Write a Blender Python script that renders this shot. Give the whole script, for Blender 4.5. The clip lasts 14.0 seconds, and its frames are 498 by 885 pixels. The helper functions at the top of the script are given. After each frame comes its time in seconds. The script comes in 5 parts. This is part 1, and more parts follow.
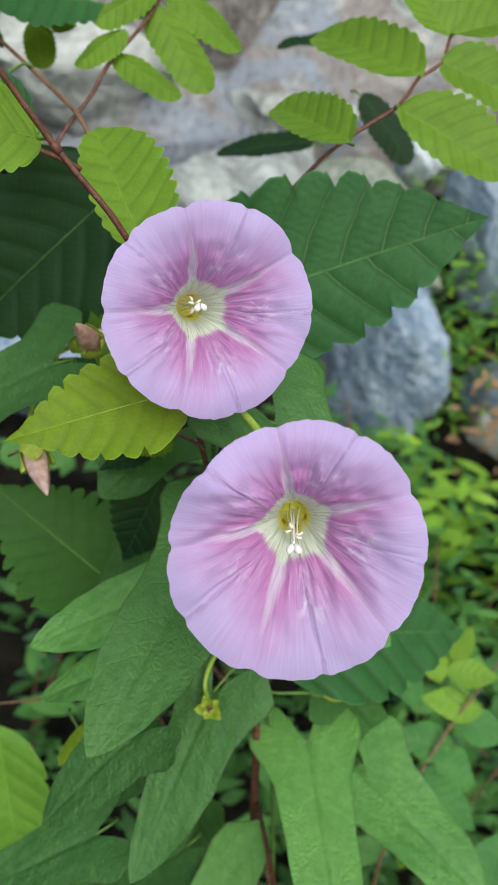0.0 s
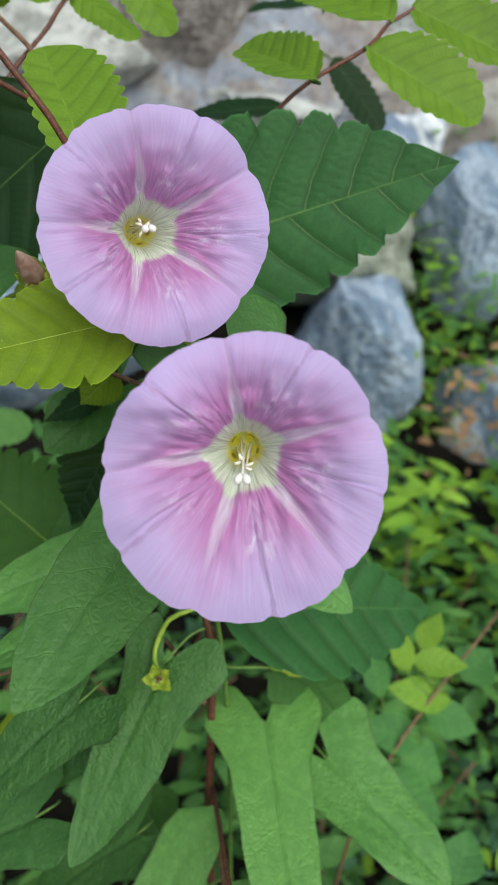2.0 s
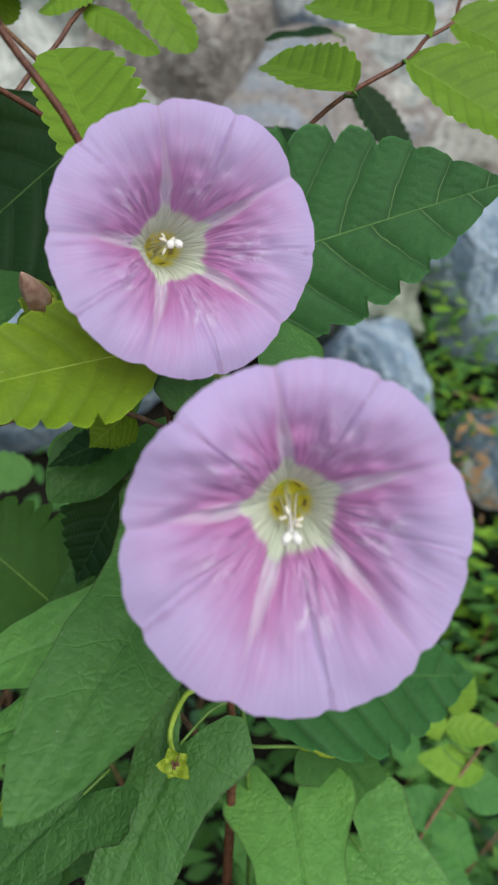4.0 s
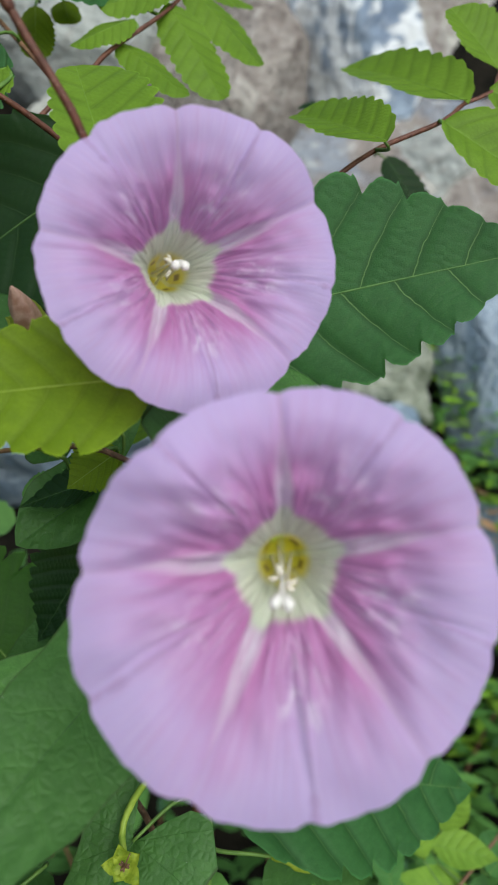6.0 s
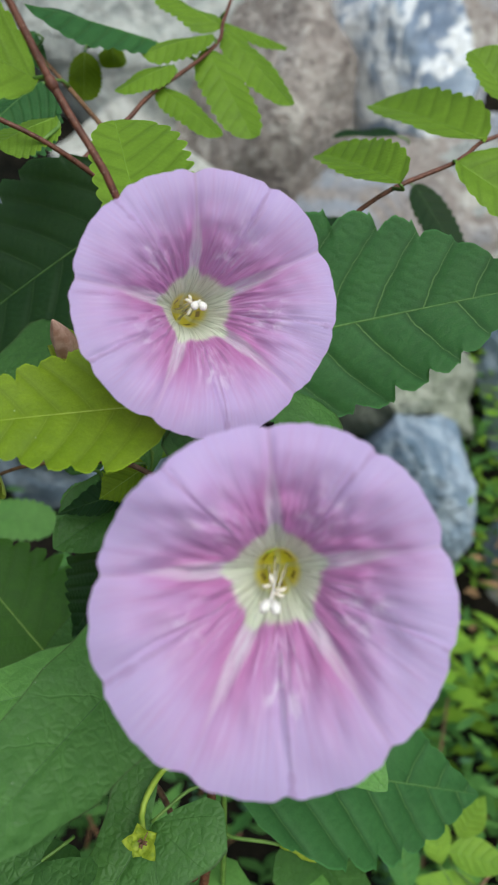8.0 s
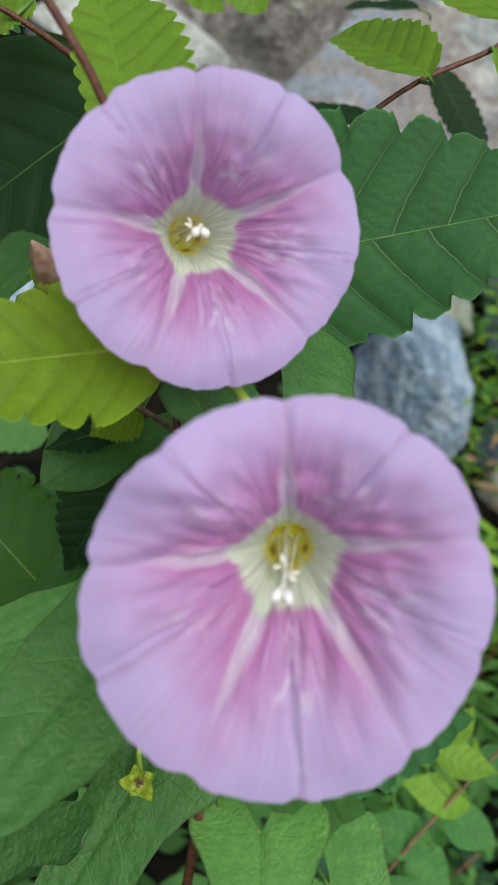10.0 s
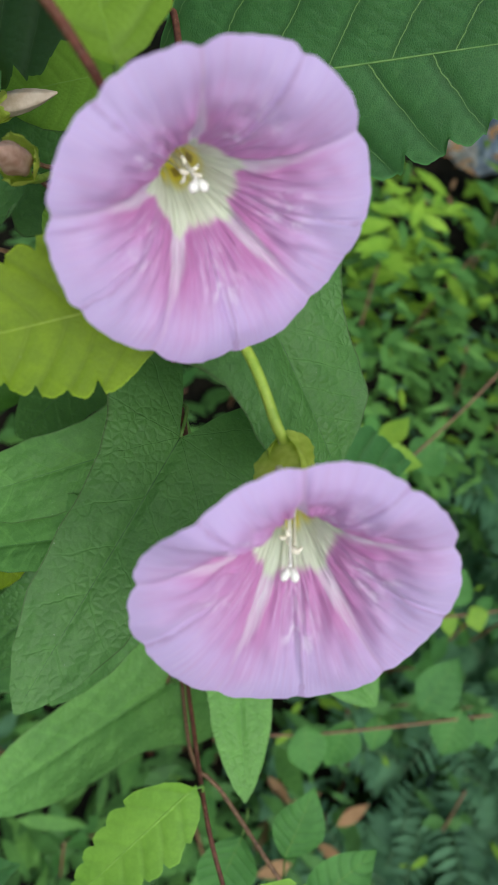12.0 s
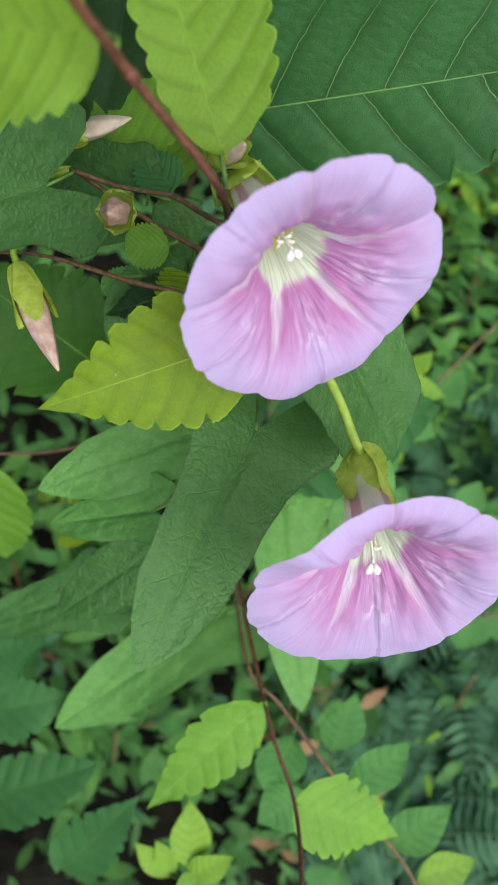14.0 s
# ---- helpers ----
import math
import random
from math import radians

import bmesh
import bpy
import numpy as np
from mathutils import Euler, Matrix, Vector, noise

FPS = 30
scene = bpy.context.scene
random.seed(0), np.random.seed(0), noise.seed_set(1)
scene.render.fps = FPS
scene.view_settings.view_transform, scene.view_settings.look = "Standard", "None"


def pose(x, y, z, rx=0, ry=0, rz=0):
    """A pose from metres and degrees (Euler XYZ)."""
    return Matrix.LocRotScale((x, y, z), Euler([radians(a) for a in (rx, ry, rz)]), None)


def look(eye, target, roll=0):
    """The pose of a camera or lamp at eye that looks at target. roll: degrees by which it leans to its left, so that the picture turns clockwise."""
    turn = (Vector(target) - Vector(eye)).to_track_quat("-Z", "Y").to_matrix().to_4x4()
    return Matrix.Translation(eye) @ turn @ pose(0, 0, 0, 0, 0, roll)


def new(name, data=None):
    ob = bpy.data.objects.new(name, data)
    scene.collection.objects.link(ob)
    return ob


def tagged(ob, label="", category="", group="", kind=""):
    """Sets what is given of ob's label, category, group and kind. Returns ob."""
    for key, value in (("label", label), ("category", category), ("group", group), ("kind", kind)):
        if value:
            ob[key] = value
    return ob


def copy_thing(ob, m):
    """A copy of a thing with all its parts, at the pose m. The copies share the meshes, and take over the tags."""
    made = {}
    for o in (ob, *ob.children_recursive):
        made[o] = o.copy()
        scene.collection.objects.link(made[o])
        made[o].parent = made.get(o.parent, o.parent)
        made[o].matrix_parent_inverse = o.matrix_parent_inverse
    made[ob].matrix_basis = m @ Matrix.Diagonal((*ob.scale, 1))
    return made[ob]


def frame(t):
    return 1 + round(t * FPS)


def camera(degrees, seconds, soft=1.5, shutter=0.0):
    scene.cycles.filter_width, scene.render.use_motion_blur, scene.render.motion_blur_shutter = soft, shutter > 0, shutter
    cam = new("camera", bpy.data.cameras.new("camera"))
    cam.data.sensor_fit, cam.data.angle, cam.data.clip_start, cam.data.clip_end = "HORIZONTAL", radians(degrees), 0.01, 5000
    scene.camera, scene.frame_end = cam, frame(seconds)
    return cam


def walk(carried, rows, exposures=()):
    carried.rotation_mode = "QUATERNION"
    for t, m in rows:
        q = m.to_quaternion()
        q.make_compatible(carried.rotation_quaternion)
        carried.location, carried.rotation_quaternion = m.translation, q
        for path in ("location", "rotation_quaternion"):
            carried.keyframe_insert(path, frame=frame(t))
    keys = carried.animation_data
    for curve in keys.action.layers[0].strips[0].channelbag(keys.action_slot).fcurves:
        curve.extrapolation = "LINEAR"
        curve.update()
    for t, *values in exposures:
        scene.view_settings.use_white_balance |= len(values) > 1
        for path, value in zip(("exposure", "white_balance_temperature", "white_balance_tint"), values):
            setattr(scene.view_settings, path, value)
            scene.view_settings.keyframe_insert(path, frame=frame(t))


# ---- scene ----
cam = camera(37.07, 14.0, soft=0.45)
EYE, TILT = 1.0, -28.0
PATH = [
    (0.0, 0.0000, 0.0000, 0.0000, 0.00, 0.00, 0.00),
    (0.5, -0.0036, 0.0094, -0.0097, -1.41, 0.84, -0.47),
    (1.0, 0.0032, 0.0046, -0.0189, -1.54, 1.51, -0.66),
    (1.5, 0.0060, 0.0107, -0.0191, -1.90, 1.21, -1.11),
    (2.0, 0.0069, 0.0162, -0.0209, -1.91, 0.98, -0.81),
    (2.5, -0.0047, 0.0270, -0.0189, -2.25, 0.73, -1.10),
    (3.0, -0.0013, 0.0456, -0.0133, -1.95, 0.40, -0.45),
    (3.5, -0.0017, 0.0452, -0.0132, -1.85, 1.41, -0.96),
    (3.7, -0.0018, 0.0440, -0.0157, -1.91, 2.55, -0.92),
    (5.8, 0.0026, 0.0599, -0.0339, -1.92, 11.27, -4.65),
    (6.0, 0.0007, 0.0672, -0.0233, -2.47, 10.43, -6.03),
    (6.5, 0.0016, 0.0684, -0.0225, -2.41, 10.03, -6.68),
    (7.0, 0.0087, 0.0509, -0.0236, -1.38, 9.60, -8.08),
    (7.5, 0.0163, 0.0490, -0.0207, 0.49, 9.55, -7.58),
    (8.0, 0.0086, 0.0481, -0.0222, 0.81, 10.53, -7.82),
    (8.2, 0.0228, 0.0380, -0.0442, 1.79, 11.45, -7.24),
    (10.3, 0.0019, 0.0700, 0.0035, 0.23, -1.58, -8.59),
    (10.5, 0.0071, 0.0721, 0.0099, 3.69, -4.70, -10.63),
    (11.0, -0.0101, 0.0674, 0.0209, -0.68, -11.97, -10.61),
    (11.5, -0.0281, 0.0731, 0.0385, -3.62, -17.37, -9.22),
    (12.0, -0.0200, 0.0685, 0.0600, -4.92, -27.10, -8.67),
    (12.5, -0.0143, 0.0362, 0.0477, -3.93, -26.84, -7.23),
    (13.0, -0.0224, 0.0423, 0.0765, -4.55, -28.72, -6.48),
    (13.5, -0.0390, 0.0552, 0.0901, -5.48, -32.24, -6.11),
    (14.0, -0.0461, 0.0610, 0.0961, -5.90, -35.27, -6.82),
]
walk(cam, [(t, pose(0, 0, EYE, TILT) @ pose(x, y, z, 90 + pitch, roll, yaw)) for t, x, y, z, yaw, pitch, roll in PATH],
     [(0.0, 0.68), (3.5, 0.53), (6.0, 0.47), (8.0, 0.53), (10.5, 0.49), (11.0, 0.56), (11.5, 0.50), (12.0, 0.62), (12.5, 0.72), (13.0, 0.76), (13.5, 0.95), (14.0, 0.90)])
cam.data.dof.use_dof, cam.data.dof.focus_distance, cam.data.dof.aperture_fstop = True, 0.200, 23.0

# ---- light: a bright overcast sky, no hard shadows ----
world = bpy.data.worlds.new("sky")
scene.world = world
world.use_nodes = True
sky = world.node_tree.nodes.new("ShaderNodeTexSky")
sky.sky_type, sky.sun_disc = "NISHITA", False
sky.sun_elevation, sky.sun_rotation = radians(43), radians(158)
world.node_tree.nodes["Background"].inputs["Strength"].default_value = 0.080
haze = world.node_tree.nodes.new("ShaderNodeHueSaturation")
haze.inputs["Saturation"].default_value = 0.90
world.node_tree.links.new(sky.outputs[0], haze.inputs["Color"])
world.node_tree.links.new(haze.outputs[0], world.node_tree.nodes["Background"].inputs["Color"])
sun = new("sun", bpy.data.lights.new("sun", "SUN"))
sun.data.energy, sun.data.angle, sun.data.color = 2.45, radians(66), (0.985, 1.0, 0.96)
sun.matrix_world = look((0.80, -1.75, 2.85), (0, 0.2, 0.9))


# ---- materials ----
class Net:
    """Short hand for building a node material."""

    def __init__(self, name):
        self.mat = bpy.data.materials.new(name)
        self.mat.use_nodes = True
        self.tree = self.mat.node_tree
        self.tree.nodes.clear()
        self.out = self.add("ShaderNodeOutputMaterial")

    def add(self, kind, **sockets):
        n = self.tree.nodes.new(kind)
        for k, v in sockets.items():
            self.put(n.inputs[k.replace("_", " ")], v)
        return n

    def put(self, socket, v):
        if isinstance(v, bpy.types.NodeSocket):
            self.tree.links.new(v, socket)
        elif isinstance(v, tuple) and len(v) == 3 and socket.type == "RGBA":
            socket.default_value = (*v, 1)
        else:
            socket.default_value = v

    def math(self, op, a, b=0.0, c=None):
        n = self.tree.nodes.new("ShaderNodeMath")
        n.operation = op
        self.put(n.inputs[0], a)
        self.put(n.inputs[1], b)
        if c is not None:
            self.put(n.inputs[2], c)
        return n.outputs[0]

    def step(self, x, lo, hi, a=0.0, b=1.0):
        n = self.tree.nodes.new("ShaderNodeMapRange")
        n.interpolation_type = "SMOOTHSTEP"
        for k, v in (("Value", x), ("From Min", lo), ("From Max", hi), ("To Min", a), ("To Max", b)):
            self.put(n.inputs[k], v)
        return n.outputs[0]

    def mix(self, f, a, b, how="MIX"):
        n = self.tree.nodes.new("ShaderNodeMix")
        n.data_type, n.blend_type = "RGBA", how
        self.put(n.inputs[0], f)
        self.put(n.inputs[6], a)
        self.put(n.inputs[7], b)
        return n.outputs[2]

    def noise(self, vec, scale, detail=4.0, rough=0.55, dist=0.0):
        n = self.add("ShaderNodeTexNoise", Scale=scale, Detail=detail, Roughness=rough, Distortion=dist)
        if vec is not None:
            self.put(n.inputs["Vector"], vec)
        return n.outputs["Fac"]

    def voronoi(self, vec, scale, feature="F1", output="Distance"):
        n = self.tree.nodes.new("ShaderNodeTexVoronoi")
        n.feature = feature
        n.inputs["Scale"].default_value = scale
        if vec is not None:
            self.put(n.inputs["Vector"], vec)
        return n.outputs[output]

    def coord(self):
        return self.add("ShaderNodeTexCoord").outputs["Object"]

    def uv(self, name="UVMap"):
        n = self.tree.nodes.new("ShaderNodeUVMap")
        n.uv_map = name
        s = self.add("ShaderNodeSeparateXYZ", Vector=n.outputs[0])
        return n.outputs[0], s.outputs[0], s.outputs[1]

    def xyz(self, x, y, z=0.0):
        return self.add("ShaderNodeCombineXYZ", X=x, Y=y, Z=z).outputs[0]

    def rand(self):
        return self.tree.nodes.new("ShaderNodeObjectInfo").outputs["Random"]

    def island(self):
        return self.tree.nodes.new("ShaderNodeNewGeometry").outputs["Random Per Island"]

    def bump(self, height, dist, strength=1.0):
        return self.add("ShaderNodeBump", Height=height, Distance=dist, Strength=strength).outputs[0]

    def finish(self, color, rough=0.5, bump=None, spec=0.5, thin=0.0, thin_color=None, metal=0.0):
        p = self.add("ShaderNodeBsdfPrincipled", Base_Color=color, Roughness=rough, Metallic=metal)
        p.inputs["Specular IOR Level"].default_value = spec
        if bump is not None:
            self.put(p.inputs["Normal"], bump)
        surf = p.outputs[0]
        if thin:
            tr = self.add("ShaderNodeBsdfTranslucent", Color=thin_color if thin_color is not None else color)
            if bump is not None:
                self.put(tr.inputs["Normal"], bump)
            m = self.tree.nodes.new("ShaderNodeMixShader")
            m.inputs[0].default_value = thin
            self.put(m.inputs[1], surf)
            self.put(m.inputs[2], tr.outputs[0])
            surf = m.outputs[0]
        self.put(self.out.inputs[0], surf)
        return self.mat


def leaf_mat(name, dark, light, vein, veins=7, slope=0.55, net=0.5, glow=(0.30, 0.5, 0.06), shine=0.42, joined=False, spots=0.0, cell=900.0, relief=0.0004, plan=False, mark=0.42):
    """A feather-veined blade: straight side veins, rungs between them and swollen panels."""
    n = Net(name)
    _, u, v = n.uv()
    av = n.math("ABSOLUTE", n.math("MULTIPLY_ADD", v, 2.0, -1.0))
    c = n.coord()
    if plan:
        _, px, py = n.uv("fold")
        ap = n.math("ABSOLUTE", py)
        stagger = n.math("MULTIPLY", n.math("GREATER_THAN", py, 0.0), 0.35)
    else:
        stagger = 0.0
        px, ap = u, n.math("MULTIPLY", av, 0.24)
    wob = n.noise(c, 130.0, 3.0)
    line = n.math("MULTIPLY", n.math("SUBTRACT", px, n.math("MULTIPLY", ap, n.math("MULTIPLY_ADD", ap, 0.9, slope))), float(veins))
    line = n.math("ADD", n.math("ADD", line, stagger), n.math("MULTIPLY_ADD", wob, 0.16, -0.08))
    d = n.math("ABSOLUTE", n.math("SUBTRACT", n.math("FRACT", line), 0.5))
    along = n.math("MULTIPLY", n.math("ADD", n.math("MULTIPLY", px, slope), ap), 30.0)
    rung = n.math("ADD", along, n.math("ADD", n.math("MULTIPLY", wob, 1.6), n.math("MULTIPLY", n.math("FLOOR", line), 0.37)))
    e = n.math("ABSOLUTE", n.math("SUBTRACT", n.math("FRACT", rung), 0.5))
    thin = n.step(av, 0.0, 1.0, 0.016, 0.006)
    side = n.math("MULTIPLY", n.step(d, n.math("MULTIPLY", thin, 0.3), thin, 1.0, 0.0), n.step(av, 0.80, 1.0, 1.0, 0.25))
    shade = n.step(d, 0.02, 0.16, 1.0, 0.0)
    steps = n.math("MULTIPLY", n.step(e, 0.0, 0.10, 1.0, 0.0), n.step(wob, 0.35, 0.6, 0.2, 1.0))
    cells = n.voronoi(c, cell, "DISTANCE_TO_EDGE")
    fine = n.step(cells, 0.0, 0.10, 1.0, 0.0)
    big = n.noise(c, 45.0, 3.0)
    mid = n.noise(c, 240.0, 4.0, 0.65)
    small = n.noise(c, 2600.0, 3.0, 0.7)
    r = n.island() if joined else n.rand()
    tone = n.math("ADD", n.math("MULTIPLY", r, 0.55), n.math("MULTIPLY", n.step(big, 0.3, 0.7), 0.45))
    col = n.mix(tone, dark, light)
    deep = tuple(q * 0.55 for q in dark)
    col = n.mix(n.step(mid, 0.40, 0.66, 0.0, 0.28), col, tuple(min(1.0, q * 1.35) for q in light))
    col = n.mix(n.math("MULTIPLY", n.step(small, 0.40, 0.64), 0.30), col, deep)
    col = n.mix(n.math("MULTIPLY", fine, 0.20 * net), col, vein)
    # Shade in the sunken rungs and side veins is mixed into the colour.
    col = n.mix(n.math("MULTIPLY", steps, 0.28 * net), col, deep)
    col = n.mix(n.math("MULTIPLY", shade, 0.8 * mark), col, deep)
    col = n.mix(n.math("MULTIPLY", side, mark), col, vein)
    col = n.mix(n.step(av, 0.0, 0.014, 0.5, 0.0), col, vein)
    col = n.mix(n.step(av, 0.972, 0.992, 0.0, 0.45), col, tuple(min(1.0, q * 1.7) for q in light))
    if spots:
        pick = n.voronoi(c, 260.0)
        col = n.mix(n.step(pick, 0.03, 0.06, spots, 0.0), col, (0.62, 0.66, 0.50))
        worn = n.voronoi(c, 95.0)
        col = n.mix(n.step(worn, 0.025, 0.05, spots, 0.0), col, (0.06, 0.05, 0.02))
    panel = n.math("MULTIPLY", n.step(d, 0.0, 0.30), n.math("MULTIPLY_ADD", n.step(e, 0.0, 0.4), 0.22, 0.78))
    h = n.math("ADD", n.math("ADD", n.math("MULTIPLY", n.step(cells, 0.0, 0.35), 0.16 * net), panel), n.math("MULTIPLY", small, 0.20))
    return n.finish(col, n.math("MULTIPLY_ADD", mid, 0.22, shine), n.bump(h, relief, 0.7), 0.19, 0.28, n.mix(0.55, col, glow))


def vine_mat(name, dark, light, crease, cell=430.0, spots=0.5):
    """A bindweed blade: a fan of veins at the stalk, side veins beyond, and low scale-like swellings between them."""
    n = Net(name)
    _, u, v = n.uv()
    _, px, py = n.uv("fold")
    av = n.math("ABSOLUTE", n.math("MULTIPLY_ADD", v, 2.0, -1.0))
    ap = n.math("ABSOLUTE", py)
    c = n.coord()
    wob = n.noise(c, 120.0, 3.0)
    ang = n.math("ARCTAN2", py, px)
    far = n.math("SQRT", n.math("ADD", n.math("MULTIPLY", px, px), n.math("MULTIPLY", py, py)))
    fan = n.math("ABSOLUTE", n.math("SUBTRACT", n.math("FRACT", n.math("ADD", n.math("MULTIPLY", ang, 1.35), n.math("MULTIPLY_ADD", wob, 0.24, 0.38))), 0.5))
    fan = n.math("MULTIPLY", n.step(n.math("MULTIPLY", fan, far), 0.0008, 0.0036, 1.0, 0.0), n.step(far, 0.20, 0.42, 1.0, 0.0))
    a = n.math("MULTIPLY", n.math("SUBTRACT", px, n.math("MULTIPLY", ap, 0.85)), 5.5)
    a = n.math("ADD", a, n.math("MULTIPLY", wob, 0.35))
    d = n.math("ABSOLUTE", n.math("SUBTRACT", n.math("FRACT", a), 0.5))
    reach = n.math("MULTIPLY", n.step(px, 0.10, 0.24), n.math("MULTIPLY", n.step(av, 0.55, 0.95, 1.0, 0.15), n.step(px, 0.78, 0.92, 1.0, 0.0)))
    side = n.math("MULTIPLY", n.step(d, 0.008, 0.03, 1.0, 0.0), reach)
    lines = n.math("MAXIMUM", fan, side)
    bent = n.tree.nodes.new("ShaderNodeVectorMath")
    bent.operation = "ADD"
    n.put(bent.inputs[0], c)
    n.put(bent.inputs[1], n.xyz(n.math("MULTIPLY", wob, 0.003), n.math("MULTIPLY", wob, -0.0025), n.math("MULTIPLY", wob, 0.002)))
    cells = n.voronoi(bent.outputs[0], cell, "DISTANCE_TO_EDGE")
    scale = n.voronoi(bent.outputs[0], cell)
    big = n.noise(c, 42.0, 3.0)
    mid = n.noise(c, 260.0, 4.0, 0.65)
    quilt = n.noise(c, 330.0, 1.0, 0.5, 0.6)
    plate = n.tree.nodes.new("ShaderNodeTexVoronoi")
    plate.feature = "SMOOTH_F1"
    plate.inputs["Scale"].default_value = cell
    plate.inputs["Smoothness"].default_value = 0.45
    n.put(plate.inputs["Vector"], bent.outputs[0])
    small = n.noise(c, 2600.0, 3.0, 0.75)
    tone = n.math("ADD", n.math("MULTIPLY", n.rand(), 0.55), n.math("MULTIPLY", n.step(big, 0.3, 0.7), 0.45))
    bright = tuple(min(1, q * 1.5) for q in light)
    col = n.mix(tone, dark, light)
    col = n.mix(n.step(mid, 0.42, 0.66, 0.0, 0.24), col, bright)
    col = n.mix(n.math("MULTIPLY", n.step(small, 0.50, 0.70), 0.26), col, bright)
    col = n.mix(n.math("MULTIPLY", n.step(small, 0.3, 0.5, 1.0, 0.0), 0.22), col, crease)
    rough_part = n.step(big, 0.38, 0.60, 0.35, 1.0)
    # Crease shade along cell edges and veins, painted as darker green.
    col = n.mix(n.math("MULTIPLY", n.step(cells, 0.0, 0.035, 1.0, 0.0), n.math("MULTIPLY", n.step(wob, 0.42, 0.58, 0.0, 0.34), rough_part)), col, crease)
    col = n.mix(n.math("MULTIPLY", lines, 0.13), col, crease)
    # Embossed look: lit rims beside the side veins, painted lighter.
    col = n.mix(n.math("MULTIPLY", n.step(d, 0.03, 0.10, 0.20, 0.0), reach), col, bright)
    col = n.mix(n.math("MULTIPLY", n.step(av, 0.965, 0.995, 0.0, 0.55), n.step(u, 0.7, 0.95, 1.0, 0.0)), col, (0.035, 0.03, 0.015))
    pick = n.voronoi(c, 300.0)
    col = n.mix(n.step(pick, 0.02, 0.05, spots, 0.0), col, (0.55, 0.6, 0.46))
    h = n.math("MULTIPLY", n.math("SUBTRACT", n.step(cells, 0.0, 0.35), n.math("MULTIPLY", scale, 0.5)), n.math("MULTIPLY", rough_part, 0.55))
    h = n.math("ADD", n.math("SUBTRACT", h, n.math("MULTIPLY", lines, 0.4)), n.math("MULTIPLY_ADD", small, 0.16, n.math("MULTIPLY", n.math("ADD", quilt, plate.outputs["Color"]), 0.62)))
    return n.finish(col, n.math("MULTIPLY_ADD", mid, 0.22, 0.40), n.bump(h, 0.00055, 0.55), 0.28, 0.26, n.mix(0.5, col, (0.25, 0.5, 0.08)))


